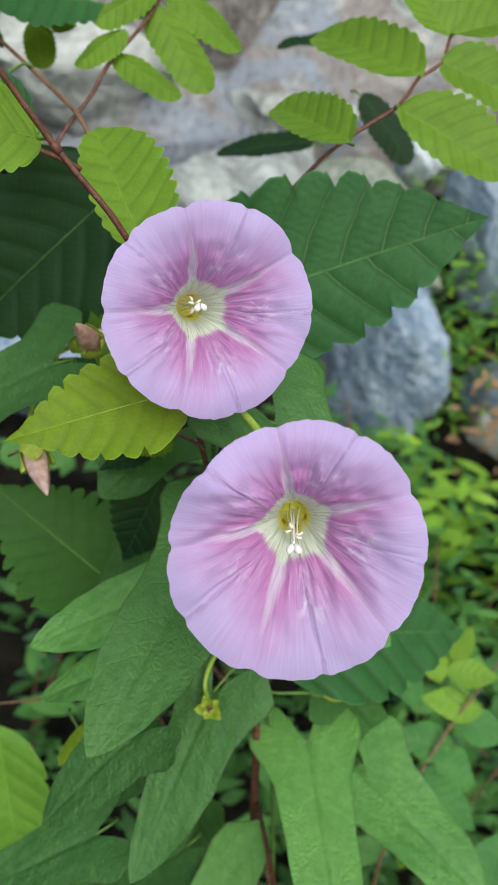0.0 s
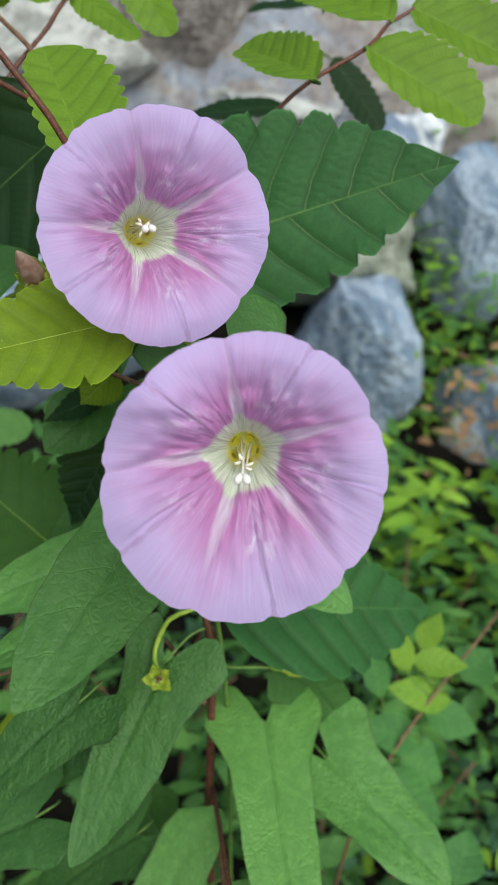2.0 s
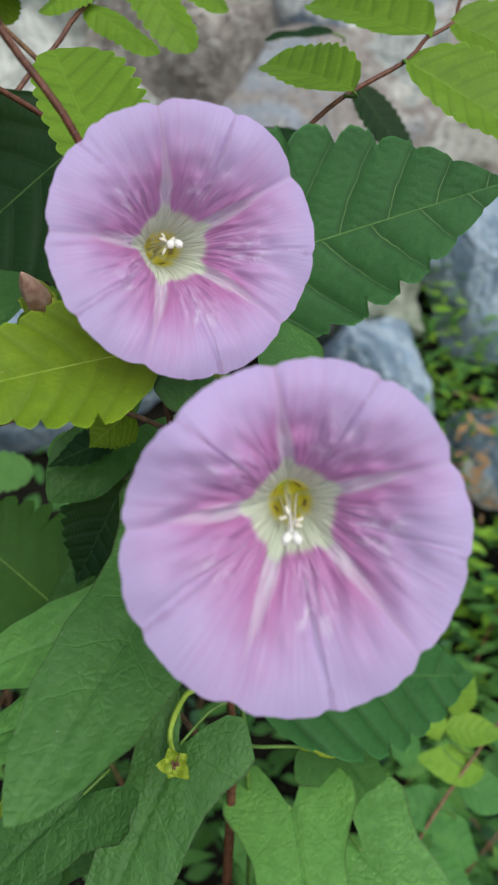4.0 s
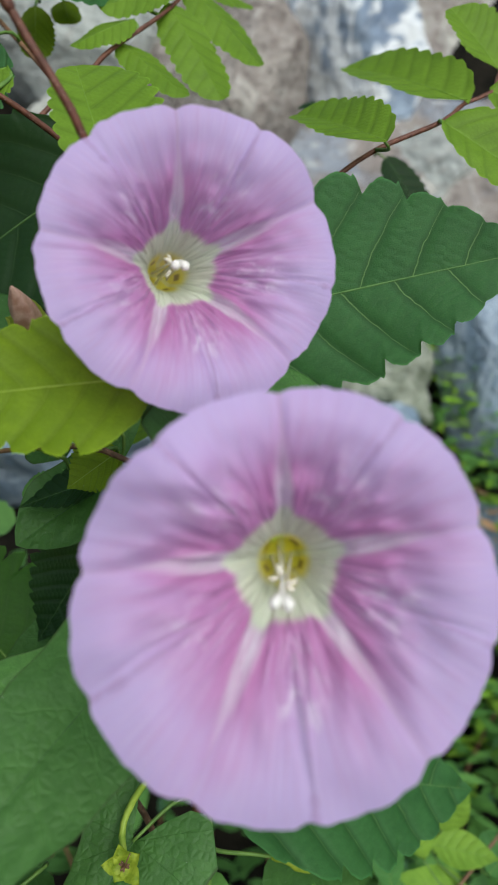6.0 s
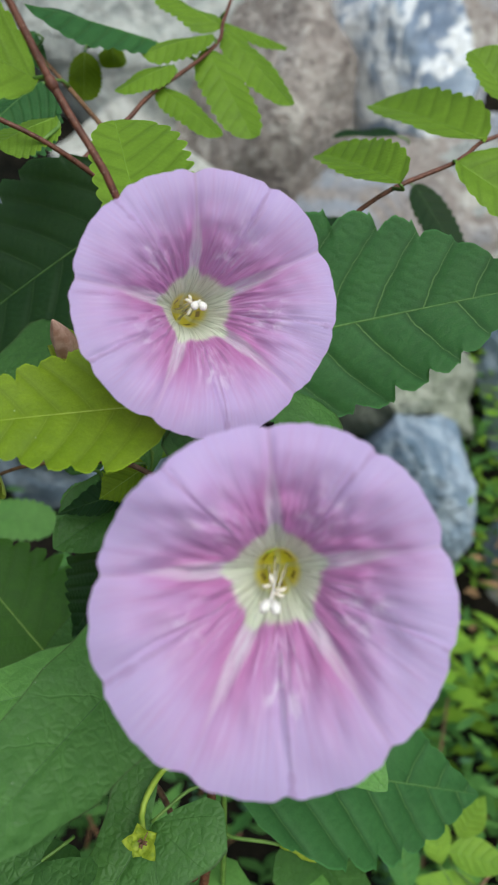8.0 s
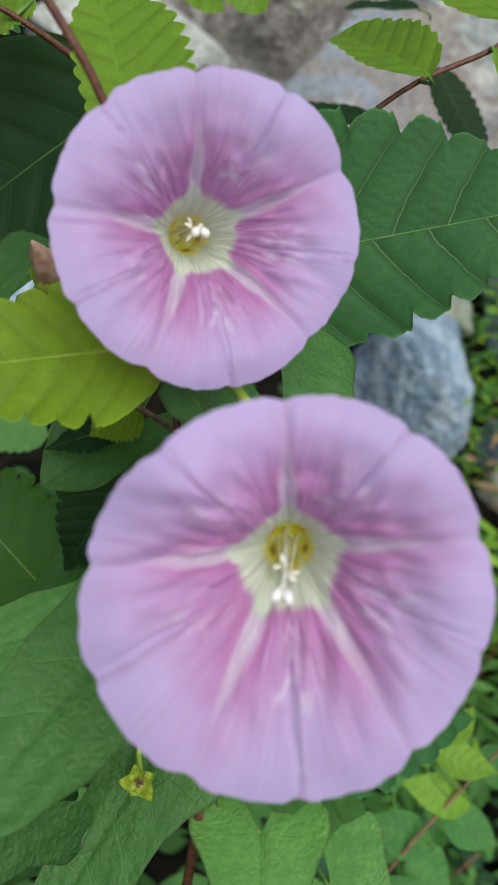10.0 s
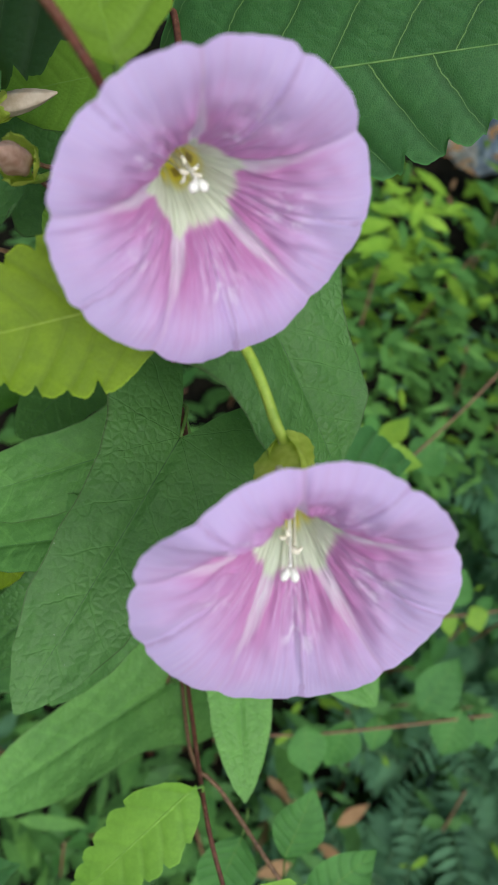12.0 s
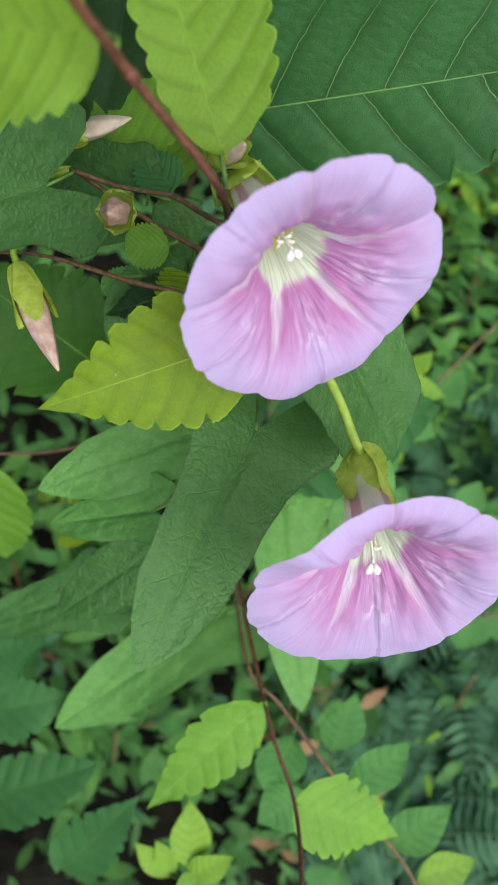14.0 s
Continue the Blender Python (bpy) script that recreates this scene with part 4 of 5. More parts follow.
leaf(vine, "hastate", (-0.0264, 0.2379, 0.6589), (0.0001, 0.224, 0.6102), (-0.05, -0.66, 0.72), 0.026, "vine_deep")
leaf(vine, "hastate", (-0.0288, 0.2133, 0.6766), (-0.0811, 0.2058, 0.6361), (0, -0.35, 0.94), 0.032, "vine_deep")
leaf(vine, "hastate", (0.0431, 0.2433, 0.7412), (0.0672, 0.2449, 0.7009), (-0.05, -0.66, 0.72), 0.03, "vine_deep")
leaf(vine, "hastate", (-0.0401, 0.2523, 0.8215), (-0.0658, 0.245, 0.7829), (-0.05, -0.66, 0.72), 0.03, "vine_deep")
leaf(vine, "hastate", (-0.0556, 0.2795, 0.8753), (-0.0885, 0.298, 0.880), (-0.05, -0.66, 0.72), 0.028, "vine_deep")
leaf(vine, "hastate", (0.023, 0.223, 0.8245), (0.0515, 0.2032, 0.8084), (-0.05, -0.66, 0.72), 0.026, "vine_light")
leaf(shrub, "serrate", (-0.0187, 0.28, 0.9084), (0.0862, 0.2725, 0.9472), (0.05, -0.9, 0.42), 0.064, "elm", "large dark green toothed leaf with shade toned into its colour", skew=-0.10)
leaf(shrub, "serrate", (-0.0482, 0.2922, 0.953), (-0.1178, 0.2857, 0.8983), (0.1, -0.75, 0.6), 0.066, "elm_shaded", "dark green toothed leaf with shade toned into its colour")
leaf(shrub, "serrate", (-0.0195, 0.1998, 0.9110), (-0.0676, 0.1801, 0.9052), (-0.1, -0.78, 0.62), 0.031, "elm_yellow", "yellow-green toothed leaf")
leaf(shrub, "crenate", (-0.0309, 0.221, 0.9467), (-0.05, 0.2567, 0.9789), (0.15, -0.85, 0.2), 0.026, "elm_light", "light green toothed leaf", skew=0.30)
leaf(shrub, "crenate", (-0.0553, 0.2080, 0.9790), (-0.0800, 0.1890, 0.9885), (0.05, -0.80, 0.55), 0.025, "elm_light", "light green toothed leaf")
leaf(shrub, "serrate", (0.0105, 0.1385, 0.7175), (-0.0351, 0.0993, 0.6837), (0, -0.35, 0.94), 0.028, "elm_lime")
leaf(shrub, "serrate", (0.0294, 0.0995, 0.7073), (0.079, 0.0845, 0.6928), (0, -0.35, 0.94), 0.034, "elm_lime")
leaf(shrub, "serrate", (0.0092, 0.2354, 0.7824), (0.1077, 0.2723, 0.7545), (0, -0.6, 0.8), 0.054, "elm", "dull green toothed leaf")
leaf(shrub, "serrate", (-0.1243, 0.2585, 0.698), (-0.1180, 0.2315, 0.6154), (-0.05, -0.66, 0.72), 0.046, "elm_lime")
leaf(shrub, "serrate", (-0.0640, 0.2680, 0.7870), (-0.1150, 0.2820, 0.8300), (-0.05, -0.66, 0.72), 0.054, "elm_fresh")
leaf(shrub, "crenate", (-0.1600, 0.4200, 0.7690), (-0.1120, 0.4200, 0.7710), (0, -0.66, 0.72), 0.025, "vine_light")
leaf(shrub, "crenate", (-0.0450, 0.2500, 0.8670), (-0.0590, 0.2500, 0.8610), (0, -0.5, 0.85), 0.010, "vine_light")
leaf(shrub, "serrate", (-0.0352, 0.254, 0.8477), (-0.0525, 0.2479, 0.812), (0, -0.85, 0.5), 0.03, "elm_shaded")
leaf(shrub, "serrate", (-0.0321, 0.2433, 0.8712), (-0.0572, 0.2391, 0.8615), (0, -0.3, 0.95), 0.014, "elm_shaded")
leaf(shrub, "serrate", (-0.0295, 0.2369, 0.881), (-0.0416, 0.2323, 0.871), (-0.05, -0.66, 0.72), 0.018, "elm_yellow")
leaf(shrub, "crenate", (-0.0385, 0.2480, 0.8855), (-0.0510, 0.2470, 0.8835), (0, -0.75, 0.65), 0.013, "elm_lime")
leaf(shrub, "crenate", (-0.0350, 0.3000, 0.9000), (-0.0750, 0.3080, 0.8800), (0, -0.75, 0.65), 0.040, "elm_lime")
leaf(shrub, "serrate", (-0.0373, 0.2756, 0.8802), (-0.0493, 0.2884, 0.8845), (0, -0.35, 0.94), 0.016, "elm_mid")
leaf(shrub, "serrate", (-0.0442, 0.2956, 0.8607), (-0.0409, 0.3344, 0.8806), (0, -0.35, 0.94), 0.034, "elm_light")
leaf(shrub, "serrate", (-0.0777, 0.0729, 0.5627), (-0.037, 0.1055, 0.6086), (0, -0.35, 0.94), 0.034, "elm_mid")
leaf(shrub, "serrate", (-0.1284, 0.1092, 0.5608), (-0.059, 0.1223, 0.6019), (0, -0.35, 0.94), 0.038, "elm_mid")
leaf(shrub, "serrate", (-0.1244, 0.1502, 0.6159), (-0.07, 0.1543, 0.6386), (0, -0.35, 0.94), 0.034, "elm_mid")
leaf(shrub, "serrate", (-0.1215, 0.1728, 0.6503), (-0.0864, 0.176, 0.6693), (0, -0.35, 0.94), 0.034, "elm_mid")
leaf(shrub, "serrate", (-0.0687, 0.2106, 0.7571), (-0.0573, 0.2047, 0.746), (-0.05, -0.66, 0.72), 0.028, "elm_yellow")
leaf(shrub, "serrate", (-0.072, 0.2766, 0.7691), (-0.0965, 0.2816, 0.779), (-0.05, -0.66, 0.72), 0.03, "elm_shaded")
leaf(shrub, "crenate", (0.036, 0.2852, 0.97), (0.0096, 0.3239, 0.9811), (0, -0.8, 0.6), 0.021, "elm_light", skew=0.15, crease=0.28)
leaf(shrub, "crenate", (0.0677, 0.3294, 0.9895), (0.0282, 0.3764, 1.0082), (0, -0.8, 0.6), 0.026, "elm_light", skew=0.15, crease=0.28)
leaf(shrub, "crenate", (0.057, 0.3054, 0.9791), (0.0961, 0.2888, 0.9591), (0, -0.8, 0.6), 0.026, "elm_light", skew=-0.15, crease=0.28)
leaf(shrub, "crenate", (0.077, 0.3321, 0.9945), (0.1146, 0.3199, 0.9792), (0, -0.8, 0.6), 0.026, "elm_light", skew=-0.15, crease=0.28)
leaf(shrub, "crenate", (0.0826, 0.347, 1.0041), (0.0635, 0.3585, 1.0257), (0, -0.58, 0.8), 0.024, "elm_light", skew=0.15, crease=0.28)
leaf(shrub, "crenate", (0.0832, 0.3471, 1.0042), (0.1203, 0.352, 1.0134), (0, -0.58, 0.8), 0.026, "elm_light", skew=-0.15, crease=0.28)
leaf(shrub, "crenate", (0.0355, 0.4502, 0.9521), (-0.0189, 0.4492, 0.9502), (0, -0.35, 0.94), 0.026, "elm_shaded")
leaf(shrub, "crenate", (0.0612, 0.4407, 0.9767), (0.0874, 0.4241, 0.9456), (-0.05, -0.66, 0.72), 0.02, "elm_shaded")
leaf(shrub, "crenate", (0.0508, 0.4777, 1.0038), (0.016, 0.4875, 1.001), (0, -0.35, 0.94), 0.024, "elm_shaded")
leaf(shrub, "crenate", (-0.0629, 0.3625, 1.0163), (-0.1036, 0.3305, 1.0198), (0, -0.5, 0.87), 0.0306, "elm", crease=-0.25)
leaf(shrub, "crenate", (-0.0395, 0.365, 1.0211), (-0.0645, 0.3503, 1.0111), (0, -0.5, 0.87), 0.017, "elm_light", crease=-0.25)
leaf(shrub, "crenate", (-0.0516, 0.3493, 1.0062), (-0.0696, 0.3343, 0.9944), (0, -0.5, 0.87), 0.0153, "elm_light", crease=-0.25)
leaf(shrub, "crenate", (-0.0409, 0.363, 1.015), (-0.0165, 0.3439, 0.9848), (0, -0.5, 0.87), 0.0204, "elm_light", crease=-0.25)
leaf(shrub, "crenate", (-0.0354, 0.3769, 1.025), (-0.0038, 0.3596, 0.9995), (0, -0.5, 0.87), 0.0187, "elm_light", crease=-0.25)
leaf(shrub, "crenate", (-0.0555, 0.3463, 0.9973), (-0.0283, 0.3323, 0.9828), (0, -0.5, 0.87), 0.0153, "elm_light", crease=-0.25)
leaf(shrub, "crenate", (-0.0381, 0.3775, 1.0274), (-0.0659, 0.3803, 1.0397), (0, -0.5, 0.87), 0.0221, "elm_light", crease=-0.25)
leaf(shrub, "crenate", (-0.0927, 0.37, 1.0105), (-0.0906, 0.3642, 0.9919), (0, -0.5, 0.87), 0.0136, "elm_yellow", crease=-0.25)
leaf(shrub, "crenate", (-0.0385, 0.389, 1.0305), (-0.0102, 0.3999, 1.0282), (0, -0.5, 0.87), 0.0153, "elm_light", crease=-0.25)
leaf(shrub, "crenate", (-0.0945, 0.3218, 0.9912), (-0.11, 0.3044, 0.9715), (0, -0.5, 0.87), 0.0382, "elm", crease=-0.25)
leaf(shrub, "crenate", (-0.0765, 0.2866, 0.9773), (-0.0908, 0.2726, 0.9681), (0, -0.5, 0.87), 0.0187, "elm_light", crease=-0.25)
leaf(shrub, "crenate", (-0.1109, 0.3599, 1.0141), (-0.1301, 0.3451, 1.0032), (0, -0.5, 0.87), 0.0425, "elm", crease=-0.25)
leaf(shrub, "crenate", (-0.0825, 0.3715, 1.014), (-0.0791, 0.3692, 1.0064), (0, -0.5, 0.87), 0.0119, "elm_yellow", crease=-0.25)
leaf(sprig_a, "oval", (-0.0086, 0.0718, 0.5967), (-0.0102, 0.103, 0.6233), (0, -0.35, 0.94), 0.022, "sprig_light")
leaf(sprig_a, "oval", (-0.0098, 0.0664, 0.5937), (0.0129, 0.0757, 0.6136), (0, -0.35, 0.94), 0.018, "sprig_light")
leaf(sprig_a, "oval", (-0.0189, 0.068, 0.593), (-0.0378, 0.0841, 0.6091), (0, -0.35, 0.94), 0.014, "sprig_light")
leaf(sprig_a, "oval", (-0.016, 0.0693, 0.5942), (-0.0276, 0.085, 0.6113), (0, -0.35, 0.94), 0.011, "sprig_light")
leaf(sprig_a, "oval", (-0.0008, 0.0647, 0.5945), (-0.019, 0.0555, 0.598), (0, -0.35, 0.94), 0.02, "sprig_light")
leaf(sprig_b, "oval", (0.0643, 0.1251, 0.6359), (0.0742, 0.1501, 0.6613), (0, -0.35, 0.94), 0.024, "sprig")
leaf(sprig_b, "oval", (0.0756, 0.1056, 0.6281), (0.1033, 0.1262, 0.6544), (0, -0.35, 0.94), 0.026, "sprig")
leaf(sprig_b, "oval", (0.0983, 0.0772, 0.6065), (0.1307, 0.095, 0.6322), (0, -0.35, 0.94), 0.026, "sprig")
leaf(sprig_b, "oval", (0.054, 0.1067, 0.6136), (0.0285, 0.0908, 0.6012), (0, -0.35, 0.94), 0.03, "sprig")
leaf(sprig_b, "oval", (0.116, 0.0598, 0.6008), (0.1495, 0.0684, 0.6109), (0, -0.35, 0.94), 0.024, "sprig_light")
leaf(sprig_b, "oval", (0.0741, 0.0669, 0.5971), (0.0625, 0.0505, 0.5869), (0, -0.35, 0.94), 0.03, "sprig")
leaf(sprig_b, "oval", (0.0444, 0.134, 0.6369), (0.0325, 0.1046, 0.6088), (0, -0.35, 0.94), 0.028, "sprig")
leaf(sprig_c, "oval", (0.1219, 0.3474, 0.6408), (0.1131, 0.3522, 0.6724), (0, -0.6, 0.8), 0.016, "sprig_light")
leaf(sprig_c, "oval", (0.1307, 0.3536, 0.6538), (0.1396, 0.3555, 0.6805), (0, -0.6, 0.8), 0.016, "sprig_light")
leaf(sprig_c, "oval", (0.1251, 0.3506, 0.6473), (0.1575, 0.3408, 0.6521), (0, -0.6, 0.8), 0.019, "sprig_light")
leaf(sprig_c, "oval", (0.152, 0.3466, 0.6185), (0.1086, 0.3364, 0.6403), (0, -0.6, 0.8), 0.022, "sprig_light")
leaf(sprig_c, "oval", (0.1045, 0.3332, 0.6336), (0.0972, 0.3474, 0.6617), (0, -0.6, 0.8), 0.017, "sprig")
leaf(sprig_c, "oval", (0.1328, 0.3278, 0.602), (0.09, 0.3267, 0.6198), (0, -0.6, 0.8), 0.024, "sprig")
leaf(sprig_c, "oval", (0.1346, 0.3446, 0.6135), (0.1713, 0.337, 0.6003), (0, -0.6, 0.8), 0.024, "sprig")
leaf(sprig_c, "oval", (0.1179, 0.3252, 0.5959), (0.1467, 0.3175, 0.5822), (0, -0.6, 0.8), 0.03, "sprig")
leaf(sprig_c, "oval", (0.1051, 0.3136, 0.5945), (0.144, 0.2973, 0.564), (0, -0.6, 0.8), 0.026, "sprig")
leaf(sprig_c, "oval", (0.1632, 0.3593, 0.6222), (0.1816, 0.3681, 0.6409), (0, -0.6, 0.8), 0.03, "sprig")
leaf(sprig_d, "oval", (0.1865, 0.3169, 0.4755), (0.1969, 0.2925, 0.4598), (0, -0.35, 0.94), 0.02, "sprig")
leaf(sprig_d, "oval", (0.2214, 0.3184, 0.4816), (0.2214, 0.2945, 0.4647), (0, -0.35, 0.94), 0.018, "sprig")
leaf(sprig_d, "oval", (0.2417, 0.3235, 0.4758), (0.2486, 0.3022, 0.4618), (0, -0.35, 0.94), 0.016, "sprig_light")
leaf(sprig_d, "oval", (0.263, 0.3242, 0.4794), (0.2733, 0.3061, 0.4682), (0, -0.35, 0.94), 0.02, "sprig_light")
leaf(sprig_d, "oval", (0.2098, 0.3177, 0.4794), (0.2034, 0.3351, 0.4908), (0, -0.35, 0.94), 0.016, "sprig_light")
leaf(sprig_d, "oval", (0.2393, 0.3239, 0.4757), (0.2558, 0.3494, 0.4961), (0, -0.35, 0.94), 0.03, "sprig")
leaf(sprig_d, "oval", (0.1672, 0.3127, 0.482), (0.1829, 0.3401, 0.5036), (0, -0.35, 0.94), 0.03, "sprig")
leaf(sprig_e, "oval", (0.1743, 0.2342, 0.477), (0.1722, 0.2111, 0.4604), (0, -0.35, 0.94), 0.022, "sprig")
leaf(sprig_e, "oval", (0.208, 0.2391, 0.473), (0.2353, 0.2717, 0.5), (0, -0.35, 0.94), 0.036, "sprig")
leaf(sprig_e, "oval", (0.2384, 0.2406, 0.4785), (0.2283, 0.2102, 0.4556), (0, -0.35, 0.94), 0.036, "sprig")
leaf(sprig_e, "oval", (0.1143, 0.2228, 0.4849), (0.1236, 0.1919, 0.4644), (0, -0.35, 0.94), 0.03, "sprig")
leaf(sprig_e, "oval", (0.1501, 0.2283, 0.4816), (0.1389, 0.2004, 0.4481), (0, -0.35, 0.94), 0.03, "sprig")
leaf(sprig_e, "oval", (0.2605, 0.2441, 0.4719), (0.2721, 0.2165, 0.4541), (0, -0.35, 0.94), 0.03, "sprig")


# ---- flowers ----
def wrap(a):
    return (a + math.pi) % (2 * math.pi) - math.pi


def bindweed_flower(centre, normal, throat, root, rim, bands, folds, pedicel, seed, stigma):
    """rim: (degrees, radius, rise) round the mouth; bands: degrees of the five white bands; folds: degrees of the weaker creases."""
    rng = np.random.default_rng(seed)
    fl = thing("bindweed_flower", "open pink funnel-shaped bindweed flower with white star bands", "flower", group="open flowers")
    c, n, t0, k0 = (np.array(q, float) for q in (centre, unit(normal), throat, root))
    up = unit(np.array([0, 0, 1.0]) - n * n[2])
    rt = np.cross(up, n)
    ang = np.radians([a for a, _, _ in rim])
    order = np.argsort(ang)
    ang = ang[order]
    ext = np.concatenate([ang - 2 * math.pi, ang, ang + 2 * math.pi])
    rad = np.tile(np.array([r for _, r, _ in rim])[order], 3)
    ris = np.tile(np.array([z for _, _, z in rim])[order], 3)
    dense = np.linspace(-math.pi * 3, math.pi * 3, 1081)
    dr, dz = np.interp(dense, ext, rad), np.interp(dense, ext, ris)
    ker = np.hanning(41)
    ker /= ker.sum()
    dr, dz = np.convolve(dr, ker, "same"), np.convolve(dz, ker, "same")
    # directions as seen from the throat, so that the bands run straight to their notches
    axis = unit(c - t0)
    xa = unit(rt - axis * rt.dot(axis))
    ya = np.cross(axis, xa)
    b5 = sorted(math.radians(b) for b in bands)
    f5 = [math.radians(f) for f in folds]
    nt, ns = 450, 50
    ph = rng.uniform(0, 6.28, 8)
    verts, uvs, fuv, arms = [], [], [], []
    for i in range(ns + 1):
        s = i / ns
        for j in range(nt):
            th = 2 * math.pi * j / nt - math.pi
            r = np.interp(th, dense, dr)
            rise = np.interp(th, dense, dz)
            notch = sum(0.030 * math.exp(-(wrap(th - b) / 0.055) ** 2) for b in b5) + sum(0.021 * math.exp(-(wrap(th - b) / 0.04) ** 2) for b in f5)
            frill = 0.003 * math.sin(13 * th + ph[0]) + 0.002 * math.sin(29 * th + ph[1]) + 0.002 * math.sin(47 * th + ph[2]) + 0.006 * noise.noise((math.cos(th) * 22, math.sin(th) * 22, ph[6]))
            lower = max((b for b in b5 if b <= th), default=b5[-1] - 2 * math.pi)
            upper = min((b for b in b5 if b > th), default=b5[0] + 2 * math.pi)
            frac = (th - lower) / (upper - lower)
            r = r * (1.018 + 0.022 * math.sin(math.pi * frac) - notch + frill)
            p2 = c + rt * r * math.cos(th) + up * r * math.sin(th) + n * (rise + 0.0005 * math.sin(7 * th + ph[3]))
            arm = (p2 - t0) - axis * (p2 - t0).dot(axis)
            reach = np.linalg.norm(arm)
            arm /= reach
            if i == 0:
                arms.append(arm)
            p0 = t0 + arm * 0.0029
            deep = (p2 - t0).dot(axis)
            pa, pb = t0 + axis * deep * 0.58 + arm * reach * 0.175, t0 + axis * deep * 0.99 + arm * reach * 0.53
            q = (1 - s) ** 3 * p0 + 3 * s * (1 - s) ** 2 * pa + 3 * s * s * (1 - s) * pb + s ** 3 * p2
            w = 0.13 - 0.10 * s
            groove = sum(math.exp(-(wrap(th - b) / w) ** 2) for b in b5)
            weak = sum(math.exp(-(wrap(th - b + 0.04 * math.sin(5 * s + b)) / 0.022) ** 2) for b in f5)
            hill = math.sin(math.pi * min(1.0, s * 0.99)) ** 0.8
            d = -0.0015 * groove * hill - 0.0006 * weak * math.sin(math.pi * s ** 2.2)
            d += 0.0013 * math.sin(math.pi * frac) * hill
            d += 0.0008 * noise.noise((math.cos(th) * 4, math.sin(th) * 4, s * 5 + ph[4])) * s + 0.0016 * noise.noise((math.cos(th) * 8, math.sin(th) * 8, s * 7 + ph[5])) * math.sin(math.pi * s) ** 2
            d += 0.0006 * noise.noise((math.cos(th) * 21, math.sin(th) * 21, s * 13 + ph[6])) * math.sin(math.pi * min(1.0, s * 1.15)) ** 3
            d -= 0.0016 * max(0.0, s - 0.86) ** 1.3 * 8
            verts.append(q + n * d)
            uvs.append((j / nt, s))
            half = min(frac, 1 - frac) * 2
            fuv.append((0.5 + 0.5 * half, s))
    # the closed bottom of the funnel
    faces = grid_faces(ns, nt, True)
    o = len(verts)
    verts.append(t0 - axis * 0.0008)
    uvs.append((0.5, 0.0))
    fuv.append((0.5, 0.0))
    faces += [(o, (j + 1) % nt, j) for j in range(nt)]
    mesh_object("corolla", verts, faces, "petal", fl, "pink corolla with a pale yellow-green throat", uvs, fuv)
    # the tube behind the funnel
    ax = unit(t0 - k0)
    cols = range(0, nt, 5)
    rows = []
    for k in range(9):
        d = k / 8
        r = np.interp(d, (0, 0.5, 1), (0.0031, 0.0042, 0.0058))
        rows.append([k0 - ax * 0.001 + (t0 - k0 + ax * 0.001) * d + arms[j] * r for j in cols])
    for i in range(2, 20, 2):
        rows.append([verts[i * nt + j] + arms[j] * (0.0006 + 0.0019 * (1 - i / 20)) - axis * 0.0004 for j in cols])
    v = [p for row in rows for p in row]
    turns = len(cols)
    skin = [(j / nt, i / (len(rows) - 1)) for i in range(len(rows)) for j in cols]
    mesh_object("corolla_tube", v, grid_faces(len(rows) - 1, turns, True), "tube", fl, "white corolla tube with dusky pink stripes", skin, [(2 * fuv[j][0] - 1, 0.5) for _ in rows for j in cols])
    # two broad bracts with small sepals under them
    x = unit(np.cross(ax, [0.2, 0.3, 0.9]))
    y = np.cross(ax, x)
    for k, (turn, size, spread) in enumerate(((-0.75, 1.30, 1.0), (3.90, 1.30, 1.0), (1.2, 0.9, 0.6), (2.0, 0.9, 0.6))):
        o = x * math.cos(turn) + y * math.sin(turn)
        sdv = np.cross(ax, o)
        vv, uu = [], []
        for i in range(17):
            s = i / 16
            wv = 0.0052 * size * np.interp(s, (0, 0.12, 0.4, 0.65, 0.85, 1), (0.35, 0.7, 1.0, 0.92, 0.55, 0.12)) * (1 + 0.05 * math.sin(31 * s + k))
            for j in range(11):
                q = (j / 10 - 0.5) * 2
                out = 0.0022 + 0.0048 * spread * s ** 0.8 + 0.0007 * (k % 2) - 0.0026 * abs(q) ** 2 * (1 - 0.7 * s) + 0.0005 * math.sin(9 * s + 3 * q + k)
                vv.append(k0 - ax * 0.0045 + ax * 0.0145 * size * s * (1 - 0.08 * q * q) + o * out * min(1, 0.5 + 1.6 * s) + sdv * wv * q)
                uu.append((s, j / 10))
        mesh_object("bract" if k < 2 else "sepal", vv, grid_faces(16, 10), "calyx", fl, "yellow-green bract" if k < 2 else "", uu)
    tube("pedicel", smooth_line([k0 - ax * 0.001, *pedicel], 0.003), [0.0013, 0.0011], "green_stalk", fl, "yellow-green stalk", 10)
    # stamens and stigma
    aim = np.array(stigma, float)
    tall = np.linalg.norm(aim - t0)
    mouth = unit(aim - t0)
    side = unit(np.cross(mouth, ya))
    flat = np.cross(mouth, side)
    for k in range(5):
        a = k * 2 * math.pi / 5 + rng.uniform(-0.4, 0.4)
        e = side * math.cos(a) + flat * math.sin(a)
        top = t0 + mouth * tall * rng.uniform(0.50, 0.72) + e * rng.uniform(0.0007, 0.0013)
        fil = tube("filament", smooth_line([t0 - mouth * 0.0005 + e * 0.0019, t0 + mouth * tall * 0.3 + e * 0.0012, top], 0.001), [0.00030, 0.00018], "cream", fl, "pale stamen", 6)
